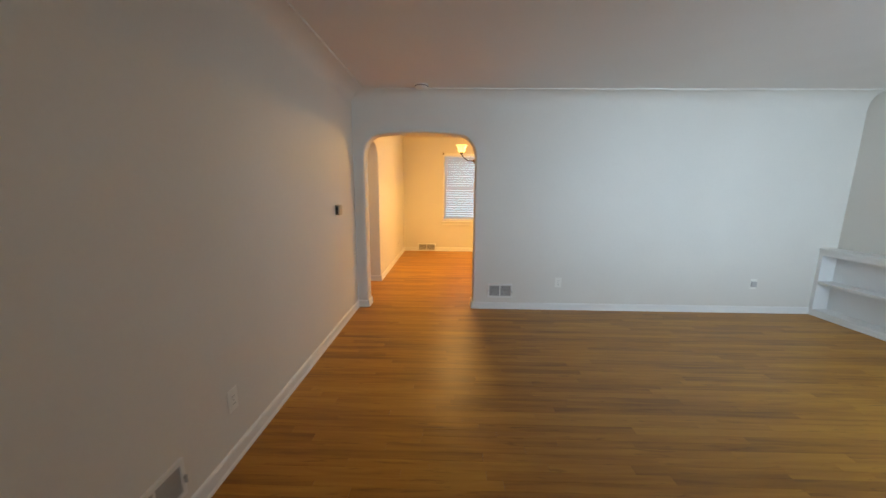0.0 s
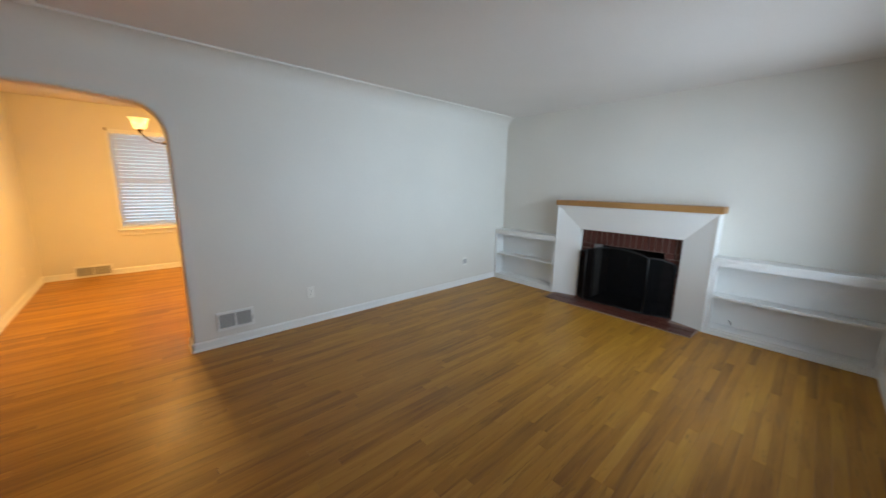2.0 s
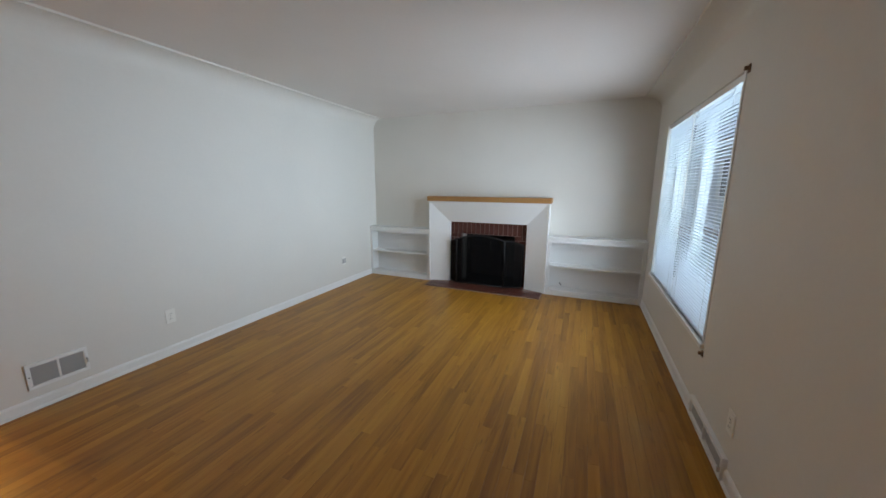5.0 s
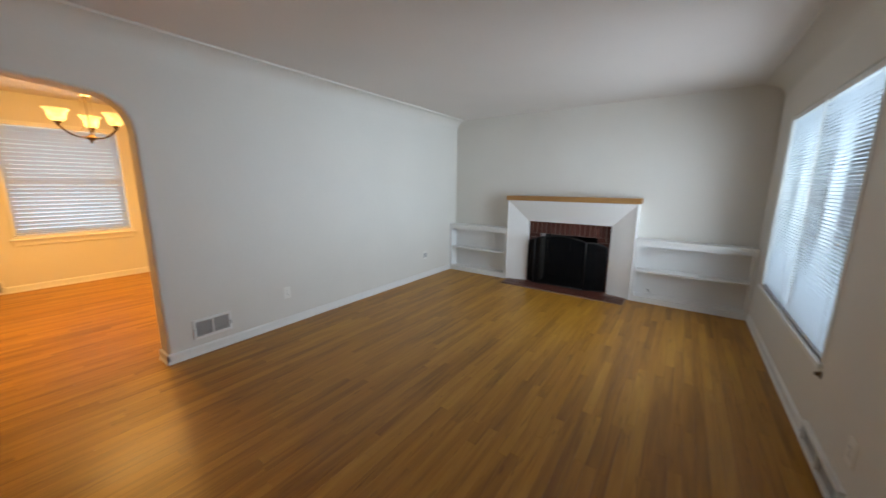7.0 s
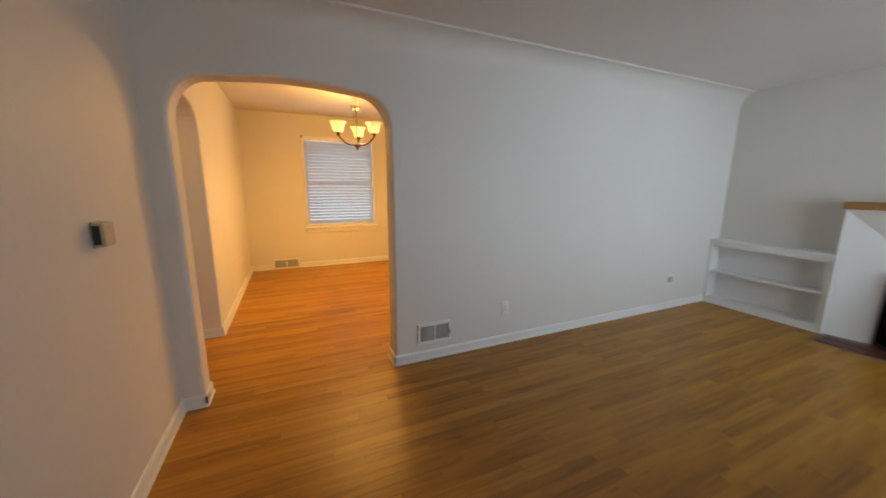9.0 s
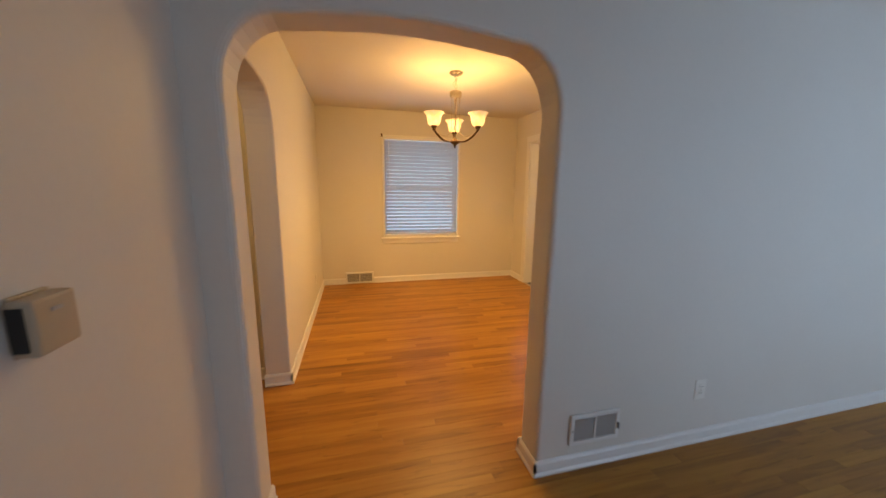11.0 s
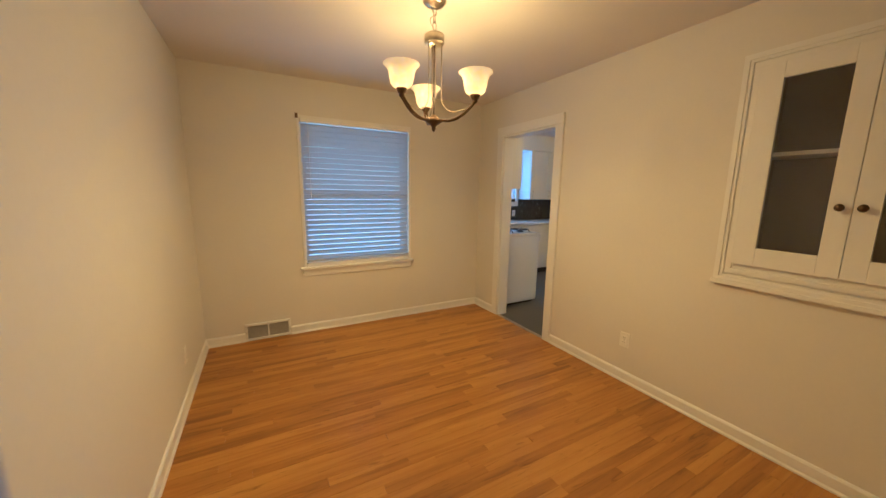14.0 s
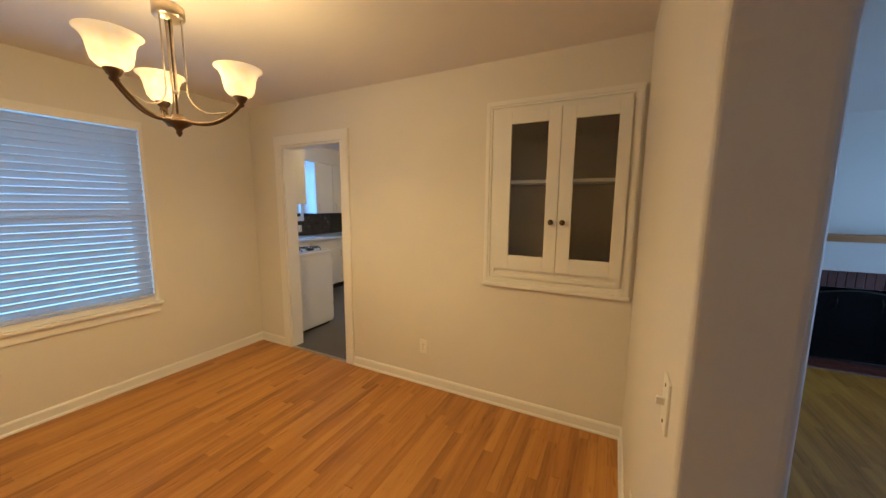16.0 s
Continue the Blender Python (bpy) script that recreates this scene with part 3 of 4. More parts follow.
bookcase(3.192, YN - 0.002, "white painted built-in low bookcase with two empty shelves beside fireplace")
bookcase(YS + 0.002, 1.523, "longer white built-in low bookcase below the wall by window")
solo("cable_stub", tube([(4.49, 1.36, 0.12), (4.47, 1.355, 0.13), (4.455, 1.34, 0.118), (4.45, 1.33, 0.10)], 0.004), HOLE,
            "short dark cable stub poking from shelf back panel", "cable", smooth=True)


# ---- vents and outlets ----
def rot(axis):
    return {"N": Matrix.Identity(4), "S": pose(0, 0, 0, 0, 0, 180), "E": pose(0, 0, 0, 0, 0, -90), "W": pose(0, 0, 0, 0, 0, 90)}[axis]


def register(at, facing, w, h, label, proud=0.014):
    """A wall register: raised frame, centre bar and louvres. It is built facing south and turned."""
    t = thing("wall_register", label, "vent", at, "floor-level heating registers")
    t.matrix_world = Matrix.Translation(at) @ rot(facing)
    fr = 0.021
    # thin dark sheet painted as the shaded depth behind the louvres
    part("dark_backing", cube(-w / 2 + fr, w / 2 - fr, -0.002, -0.0005, fr, h - fr), DUCT, t)
    for a in ((-w / 2, w / 2, 0, fr), (-w / 2, w / 2, h - fr, h), (-w / 2, -w / 2 + fr, fr, h - fr), (w / 2 - fr, w / 2, fr, h - fr), (-0.006, 0.006, fr, h - fr)):
        part("frame_bar", cube(a[0], a[1], -proud, 0, a[2], a[3], bevel=0.003), TRIM, t)
    nl = int((h - 2 * fr) / 0.011)
    for side in (-1, 1):
        x0, x1 = (-w / 2 + fr, -0.006) if side < 0 else (0.006, w / 2 - fr)
        for i in range(nl):
            z = fr + (i + 0.5) * (h - 2 * fr) / nl
            bm = cube(x0, x1, -0.009, -0.003, z - 0.0034, z + 0.0034)
            part("louvre", bm, GRILLE, t)
    part("lever", cube(w / 2 - 0.012, w / 2 - 0.006, -proud - 0.012, -proud, h * 0.35, h * 0.55), GRILLE, t)
    for x in (-w / 2 + 0.01, w / 2 - 0.01):
        part("screw", cube(x - 0.003, x + 0.003, -proud - 0.002, -proud + 0.001, h / 2 - 0.003, h / 2 + 0.003), HOLE, t)
    return t


register((0.778, YN, 0.135), "N", 0.285, 0.165, "white metal wall register above the baseboard")
register((-0.335, YD, 0.004), "N", 0.395, 0.165, "white metal register at floor level under window", 0.02)
register((XW, 1.44, 0.135), "W", 0.285, 0.165, "white metal wall register with a dark gap above")
register((1.94, YS, 0.003), "S", 0.55, 0.125, "grey-white low register in place of baseboard", 0.024)


def outlet(at, facing, label, switch=False, block=False):
    t = thing("light_switch" if switch else "wall_outlet", label, "switch" if switch else "outlet", at)
    t.matrix_world = Matrix.Translation(at) @ rot(facing)
    part("cover_plate", cube(-0.036, 0.036, -0.006, 0, -0.058, 0.058, bevel=0.0025), PLASTIC, t)
    if switch:
        part("toggle", cube(-0.005, 0.005, -0.022, -0.005, -0.004, 0.012, bevel=0.002), PLASTIC, t)
        for z in (-0.042, 0.042):
            part("screw", cube(-0.003, 0.003, -0.0075, -0.005, z - 0.003, z + 0.003), HOLE, t)
    elif block:
        part("blank_insert", cube(-0.03, 0.03, -0.020, -0.005, -0.032, 0.032, bevel=0.004), GRILLE, t)
    else:
        for z in (-0.020, 0.020):
            part("socket", cube(-0.016, 0.016, -0.009, -0.005, z - 0.014, z + 0.014, bevel=0.002), PLASTIC, t)
            for x in (-0.006, 0.006):
                part("slot", cube(x - 0.0012, x + 0.0012, -0.0096, -0.0085, z - 0.004, z + 0.005), HOLE, t)
        part("screw", cube(-0.002, 0.002, -0.0075, -0.005, -0.002, 0.002), HOLE, t)
    return t


outlet((1.445, YN, 0.325), "N", "ivory plastic duplex outlet on living room wall")
outlet((3.645, YN, 0.34), "N", "grey square cable outlet on wall near bookcase", block=True)
outlet((XW, 1.915, 0.33), "W", "ivory outlet painted over on side wall")
outlet((1.70, YS, 0.30), "S", "ivory outlet below the front window wall")
outlet((XD, 5.85, 0.332), "E", "ivory duplex outlet beside the kitchen doorway")
outlet((0.60, YP, 1.075), "S", "ivory toggle light switch on dining side of arch", switch=True)
outlet((1.14, YP, 0.33), "S", "ivory outlet low on dining room wall")
outlet((XDW, 7.07, 0.318), "W", "ivory outlet low on the long dining wall")

thermo = thing("thermostat", "beige thermostat with dark side on living room wall", "thermostat", (XW, 3.59, 1.17))
part("back_plate", cube(0, 0.008, -0.034, 0.04, -0.05, 0.05, bevel=0.003), BEIGE, thermo)
part("cover", cube(0.008, 0.042, -0.042, 0.042, -0.046, 0.046, bevel=0.006), BEIGE, thermo)
part("side_grille", cube(0.009, 0.030, -0.0445, -0.0405, -0.036, 0.036), DARK, thermo, "dark brown side grille")
part("lever", cube(0.038, 0.044, -0.01, 0.01, 0.02, 0.026), GRILLE, thermo)

smoke = thing("smoke_detector", "round white smoke detector on living room ceiling", "smoke detector", (-0.11, 3.985, ZL))
part("base", lathe([(0.001, 0), (0.07, 0), (0.07, -0.010), (0.001, -0.010)], 28), PLASTIC, smoke, smooth=False)
part("cover", lathe([(0.066, -0.010), (0.064, -0.026), (0.05, -0.036), (0.02, -0.038), (0.001, -0.038)], 28), PLASTIC, smoke, smooth=True)
part("vent_ring", lathe([(0.0675, -0.014), (0.0675, -0.020), (0.060, -0.020)], 28), DARK, smoke)


# ---- front window ----
w1 = thing("window_1", "wide white front window in two halves", "window", (3.09, YS, 0.475), kind="structure")


def wpart(t, o, name, bm, mat, label=""):
    bmesh.ops.translate(bm, vec=(-o[0], -o[1], -o[2]), verts=bm.verts)
    return part(name, bm, mat, t, label)


o1 = (3.09, YS, 0.475)
XM = 3.145
for a in ((WX0, WX1, WZ0, WZ0 + 0.018), (WX0, WX1, WZ1 - 0.04, WZ1), (WX0, WX0 + 0.04, WZ0 + 0.04, WZ1 - 0.04), (WX1 - 0.04, WX1, WZ0 + 0.04, WZ1 - 0.04), (XM - 0.03, XM + 0.03, WZ0 + 0.04, WZ1 - 0.04)):
    wpart(w1, o1, "window_frame", cube(a[0], a[1], YS - 0.17, YS - 0.10, a[2], a[3], bevel=0.004), TRIM)
for x0, x1 in ((WX0 + 0.04, XM - 0.03), (XM + 0.03, WX1 - 0.04)):
    g = wpart(w1, o1, "pane", cube(x0, x1, YS - 0.142, YS - 0.137, WZ0 + 0.018, WZ1 - 0.04), GLASS)
    g.visible_shadow = False
wpart(w1, o1, "window_sill", cube(WX0 - 0.02, WX1 + 0.02, YS - 0.10, YS + 0.022, WZ0 - 0.03, WZ0, bevel=0.004), TRIM)
for x0, x1 in ((WX0 - 0.012, WX0 + 0.012), (WX1 - 0.012, WX1 + 0.012)):
    wpart(w1, o1, "window_jamb", cube(x0, x1, YS - 0.10, YS + 0.006, WZ0, WZ1, bevel=0.003), TRIM)


def blind(name, at, facing, w, h, depth, pitch, tilt, mat, label, thick=0.0012):
    """Horizontal blind: head rail, slats (curved strips), bottom rail, cords and wand. Built facing south, hung from the top."""
    t = thing(name, label, "blind", at, "window blinds")
    t.matrix_world = Matrix.Translation(at) @ rot(facing)
    part("head_rail", cube(-w / 2, w / 2, -depth / 2 - 0.004, depth / 2 + 0.004, -0.038, 0, bevel=0.003), TRIM, t)
    n = int((h - 0.06) / pitch)
    bm = bmesh.new()
    c, s = math.cos(radians(tilt)), math.sin(radians(tilt))
    for k in range(5):
        u = (k / 4 - 0.5) * depth
        v = 0.10 * depth * (1 - (2 * k / 4 - 1) ** 2)
        yy, zz = u * c - v * s, u * s + v * c
        for x in (-w / 2 + 0.004, w / 2 - 0.004):
            bm.verts.new((x, yy, zz))
    bm.verts.ensure_lookup_table()
    for k in range(4):
        bm.faces.new((bm.verts[2 * k], bm.verts[2 * k + 1], bm.verts[2 * k + 3], bm.verts[2 * k + 2]))
    low = [bm.verts.new(v.co + Vector((0, thick * s, -thick * c))) for v in list(bm.verts)]
    for k in range(4):
        bm.faces.new((low[2 * k], low[2 * k + 2], low[2 * k + 3], low[2 * k + 1]))
    bm.verts.ensure_lookup_table()
    for k in (0, 4):
        bm.faces.new((bm.verts[2 * k], bm.verts[2 * k + 1], low[2 * k + 1], low[2 * k]))
    me = mesh_of("slat", bm, mat, True)
    for i in range(n):
        sl = new("slat", me)
        sl.parent = t
        sl.location = (0, 0, -0.05 - (i + 0.5) * pitch)
        sl.rotation_euler = (radians(random.uniform(-1.5, 1.5)), radians(random.uniform(-0.08, 0.08)), 0)
    part("bottom_rail", cube(-w / 2 + 0.003, w / 2 - 0.003, -depth / 2, depth / 2, -h, -h + 0.018, bevel=0.003), mat, t)
    for x in (-w * 0.36, w * 0.36) if w > 0.7 else (-w * 0.3, w * 0.3):
        for y in (-depth / 2 * c - 0.001, depth / 2 * c + 0.001):
            part("ladder_cord", tube([(x, y, -0.03), (x, y, -h + 0.01)], 0.0011, 5), TRIM, t)
    part("tilt_wand", tube([(-w / 2 + 0.06, -depth / 2 - 0.01, -0.03), (-w / 2 + 0.062, -depth / 2 - 0.012, -min(0.75, h * 0.6))], 0.004, 6), PLASTIC, t)
    return t


hh = WZ1 - WZ0 - 0.011
blind("window_blind", ((XM + WX1) / 2, YS - 0.02, WZ1 - 0.008), "S", WX1 - XM - 0.03, hh, 0.026, 0.0215, -3, SLAT, "white narrow-slat blind lowered over front window")
blind("window_blind", ((XM + WX0) / 2, YS - 0.02, WZ1 - 0.008), "S", XM - WX0 - 0.03, hh, 0.026, 0.0215, -3, SLAT, "white narrow-slat blind lowered over front window")
for x, z, s in ((2.165, 1.985, 0.026), (2.19, 0.415, 0.024)):
    br = thing("curtain_bracket", "small brown metal curtain bracket by the window", "bracket", (x, YS, z))
    part("plate", cube(-s / 2, s / 2, 0, 0.006, -s * 0.8, s * 0.8, bevel=0.002), BRASS, br)
    part("hook", cube(-s * 0.3, s * 0.3, 0.006, 0.024, -s * 0.3, s * 0.5, bevel=0.003), BRASS, br)

# ---- entry ----
door = thing("door_1", "white painted entry door, closed, unseen, with added glass light", "door", (0.18, -1.09, 0), kind="structure")
for a in ((-0.45, -0.31, 0.01, 2.03), (0.31, 0.45, 0.01, 2.03), (-0.31, 0.31, 0.01, 0.98), (-0.31, 0.31, 1.92, 2.03)):
    part("door_panel", cube(a[0], a[1], 0, 0.04, a[2], a[3], bevel=0.004), TRIM, door)
# glass made up to account for the entry fill; the wall behind is solid
part("pane", cube(-0.31, 0.31, 0.016, 0.022, 0.98, 1.92), GLASS, door)
part("door_handle", lathe([(0.001, 0), (0.026, 0.004), (0.028, 0.02), (0.012, 0.03), (0.012, 0.045), (0.001, 0.045)], 16), NICKEL, door).matrix_basis = pose(0.38, 0.085, 0.98, 90, 0, 0)
for x0, x1 in ((EX0 - 0.09, EX0 + 0.004), (EX1 - 0.004, EX1 + 0.09)):
    solo("door_casing", cube(x0, x1, YS - 0.205, YS + 0.017, 0, EZ - 0.004, bevel=0.004), TRIM, "white painted casing of the entry opening", "casing", "structure")
solo("door_casing", cube(EX0 - 0.09, EX1 + 0.09, YS - 0.205, YS + 0.019, EZ - 0.004, EZ + 0.085, bevel=0.004), TRIM, "white painted head casing of the entry", "casing", "structure")

# ---- dining window ----
o2 = (0.59, YD, 0.66)
w2 = thing("window_2", "white painted dining window with sill and apron", "window", (o2[0], o2[1], o2[2] + UP), kind="structure")
for a in ((DW[0], DW[1], DW[2], DW[2] + 0.045), (DW[0], DW[1], DW[3] - 0.045, DW[3]), (DW[0], DW[0] + 0.045, DW[2] + 0.045, DW[3] - 0.045), (DW[1] - 0.045, DW[1], DW[2] + 0.045, DW[3] - 0.045), (DW[0] + 0.045, DW[1] - 0.045, 1.36, 1.40)):
    wpart(w2, o2, "window_frame", cube(a[0], a[1], YD + 0.10, YD + 0.15, a[2], a[3], bevel=0.004), TRIM)
for z0, z1 in ((DW[2] + 0.045, 1.36), (1.40, DW[3] - 0.045)):
    g = wpart(w2, o2, "pane", cube(DW[0] + 0.045, DW[1] - 0.045, YD + 0.123, YD + 0.127, z0, z1), GLASS)
    g.visible_shadow = False
wpart(w2, o2, "window_sill", cube(-0.012, 1.185, YD - 0.045, YD + 0.10, 0.632, 0.656, bevel=0.005), TRIM)
wpart(w2, o2, "apron", cube(0.01, 1.165, YD - 0.018, YD, 0.565, 0.632, bevel=0.004), TRIM)
for x0, x1 in ((0.018, 0.046), (1.139, 1.166)):
    wpart(w2, o2, "side_trim", cube(x0, x1, YD - 0.012, YD + 0.10, 0.656, 2.085, bevel=0.003), TRIM)
wpart(w2, o2, "head_trim", cube(0.018, 1.166, YD - 0.013, YD + 0.10, 2.080, 2.108, bevel=0.003), TRIM)
wpart(w2, o2, "stop", cube(0.05, 1.135, YD - 0.01, YD + 0.10, 0.656, 0.70, bevel=0.003), TRIM)
blind("wide_slat_blind", (0.5925, YD - 0.006, 2.079 + UP), "N", 1.085, 1.37, 0.053, 0.050, -59, SLAT_WIDE, "white wide-slat blind lowered over dining window", 0.003)
br = thing("curtain_bracket", "small brown metal curtain bracket at window corner", "bracket", (0.02, YD - 0.013, 2.10 + UP))
part("plate", cube(-0.012, 0.012, -0.004, 0, -0.022, 0.022, bevel=0.0015), BRASS, br)

# ---- kitchen doorway casing ----
for y0, y1 in ((KD[0] - 0.088, KD[0] + 0.004), (KD[1] - 0.004, KD[1] + 0.088)):
    solo("door_casing", cube(XD - 0.018, XD, y0, y1, 0, 2.054, bevel=0.004), TRIM, "white painted casing beside kitchen doorway", "casing", "structure")
solo("door_casing", cube(XD - 0.02, XD, KD[0] - 0.092, KD[1] + 0.092, 2.054, 2.142, bevel=0.004), TRIM, "white painted head casing over kitchen doorway", "casing", "structure")
for y0, y1 in ((KD[0], KD[0] + 0.016), (KD[1] - 0.016, KD[1])):
    solo("door_jamb", cube(XD, XK + 0.01, y0, y1, 0, 2.05), TRIM, "white painted jamb of the kitchen doorway", "jamb", "structure")
solo("door_jamb", cube(XD, XK + 0.01, KD[0] + 0.016, KD[1] - 0.016, 2.034, 2.05), TRIM, "white painted head jamb of kitchen doorway", "jamb", "structure")
solo("threshold", prism([(XD - 0.012, 0.0), (XD - 0.002, 0.006), (XD + 0.026, 0.006), (XD + 0.036, 0.0)], "y", KD[0] + 0.016, KD[1] - 0.016), NICKEL, "dull metal threshold strip at kitchen doorway", "threshold", "structure")

# ---- dining cupboard ----
oc = (XD, 4.905, 0.92)
cup = thing("wall_cupboard", "white built-in china cupboard with two glazed doors", "cupboard", (oc[0], oc[1], oc[2] + UP))


def cpart(name, bm, mat, label="", parent=None, smooth=False):
    bmesh.ops.translate(bm, vec=(-oc[0], -oc[1], -oc[2]), verts=bm.verts)
    return part(name, bm, mat, parent or cup, label, smooth)


C0, C1, CZ0, CZ1 = 4.392, 5.338, 0.918, 2.172
for d, i0, i1 in ((0.014, 0.0, 0.085), (0.029, 0.010, 0.032), (0.023, 0.032, 0.048), (0.028, 0.060, 0.085)):
    q0, q1, r0, r1 = C0 + i0, C1 - i0, CZ0 + i0, CZ1 - i0
    s0, s1, u0, u1 = C0 + i1, C1 - i1, CZ0 + i1, CZ1 - i1
    for quad in (((q0, r0), (q1, r0), (s1, u0), (s0, u0)), ((q1, r0), (q1, r1), (s1, u1), (s1, u0)), ((q1, r1), (q0, r1), (s0, u1), (s1, u1)), ((q0, r1), (q0, r0), (s0, u0), (s0, u1))):
        cpart("moulding", prism(quad, "x", XD - d, XD), TRIM)
cpart("bottom_rail", cube(XD - 0.017, XD + 0.02, CAB[0] - 0.01, CAB[1] + 0.01, 0.998, 1.036), TRIM)
cpart("sill_board", cube(XD - 0.034, XD, C0 - 0.002, C1 + 0.006, CZ0 - 0.014, CZ0 + 0.012, bevel=0.004), TRIM)
for name, a in (("side", (XD, XD + 0.30, CAB[0] - 0.02, CAB[0], CAB[2], CAB[3])), ("side", (XD, XD + 0.30, CAB[1], CAB[1] + 0.02, CAB[2], CAB[3])),
                ("floor_board", (XD, XD + 0.30, CAB[0] - 0.02, CAB[1] + 0.02, CAB[2] - 0.02, CAB[2])), ("top_board", (XD, XD + 0.30, CAB[0] - 0.02, CAB[1] + 0.02, CAB[3], CAB[3] + 0.02)),
                ("back_panel", (XD + 0.30, XD + 0.312, CAB[0] - 0.02, CAB[1] + 0.02, CAB[2] - 0.02, CAB[3] + 0.02))):
    cpart(name, cube(*a), CUPBOARD)
cpart("shelf", cube(XD + 0.045, XD + 0.298, CAB[0] + 0.001, CAB[1] - 0.001, 1.628, 1.65, bevel=0.002), CABW)
DOORS = ((4.8365, 5.252, 4.915, 5.152, 4.872), (4.448, 4.8335, 4.516, 4.752, 4.80))
for d0, d1, g0, g1, ky in DOORS:
    gz0, gz1, dz0, dz1 = 1.135, 2.01, 1.035, 2.09
    leaf = cpart("door", cube(XD - 0.038, XD - 0.018, d0, g0, dz0, dz1, bevel=0.002), TRIM)
    for a in ((g1, d1, dz0, dz1), (g0, g1, dz0, gz0), (g0, g1, gz1, dz1)):
        cpart("rail", cube(XD - 0.038, XD - 0.018, a[0], a[1], a[2], a[3], bevel=0.002), TRIM, parent=leaf)
    g = cpart("pane", cube(XD - 0.029, XD - 0.026, g0 - 0.003, g1 + 0.003, gz0 - 0.003, gz1 + 0.003), GLASS, parent=leaf)
    kn = lathe([(0.001, 0.034), (0.013, 0.032), (0.018, 0.024), (0.015, 0.016), (0.007, 0.011), (0.007, 0.0), (0.012, -0.001), (0.001, -0.001)], 16)
    bmesh.ops.transform(kn, matrix=Matrix.Translation((XD - 0.038, ky, 1.37)) @ pose(0, 0, 0, 0, -90, 0), verts=kn.verts)
    cpart("knob", kn, BRONZE, "round dull bronze knob", leaf, True)

# ---- chandelier ----
CX, CY = 0.585, 6.175
ch = thing("chandelier", "three-arm bronze chandelier with lit frosted amber glass shades", "chandelier", (CX, CY, ZD))


def chp(name, bm, mat, label="", smooth=True, parent=None):
    bmesh.ops.translate(bm, vec=(0, 0, UP - ZD), verts=bm.verts)
    return part(name, bm, mat, parent or ch, label, smooth)


chp("canopy", lathe([(0.001, 2.44), (0.064, 2.44), (0.064, 2.432), (0.05, 2.418), (0.022, 2.408), (0.010, 2.405), (0.001, 2.405)], 28), NICKEL, "brushed nickel ceiling canopy")
for k in range(3):
    zc = 2.388 - k * 0.036
    pts = []
    for i in range(17):
        a = 2 * math.pi * i / 16
        pts.append((0.011 * math.cos(a) * (k % 2 == 0) + 0.0005, 0.011 * math.cos(a) * (k % 2) + 0.0005, zc + 0.021 * math.sin(a)))
    chp("chain_link", tube(pts, 0.0028, 6), NICKEL)
pts = []
for i in range(33):
    a = i / 32
    pts.append((-0.012 + 0.022 * math.sin(9 * a), 0.018 * math.cos(7 * a), 2.405 - 0.13 * a))
chp("cord", tube(pts, 0.0022, 6), NICKEL)
chp("collar", lathe([(0.001, 2.278), (0.012, 2.276), (0.05, 2.272), (0.055, 2.268), (0.055, 2.228), (0.051, 2.222), (0.02, 2.218), (0.001, 2.216)], 28), NICKEL, "brushed nickel drum collar")
chp("stem", tube([(0, 0, 2.22), (0, 0, 1.83)], 0.0042, 10), BRONZE)
for sx, sy in ((0.011, 0.006), (-0.011, 0.006), (0.0, -0.013)):
    chp("stem_rod", tube([(sx, sy, 2.222), (sx, sy, 1.98), (sx * 0.5, sy * 0.5, 1.94), (0, 0, 1.935)], 0.0032, 8), NICKEL)
chp("bead", lathe([(0.001, 1.948), (0.009, 1.944), (0.011, 1.937), (0.008, 1.93), (0.001, 1.927)], 14), NICKEL)
chp("hub", lathe([(0.001, 1.852), (0.016, 1.848), (0.022, 1.838), (0.03, 1.832), (0.048, 1.826), (0.052, 1.815), (0.035, 1.803), (0.018, 1.793), (0.010, 1.782), (0.012, 1.774), (0.006, 1.762), (0.001, 1.756)], 24), BRONZE, "aged bronze hub with pointed finial")
R = 0.238
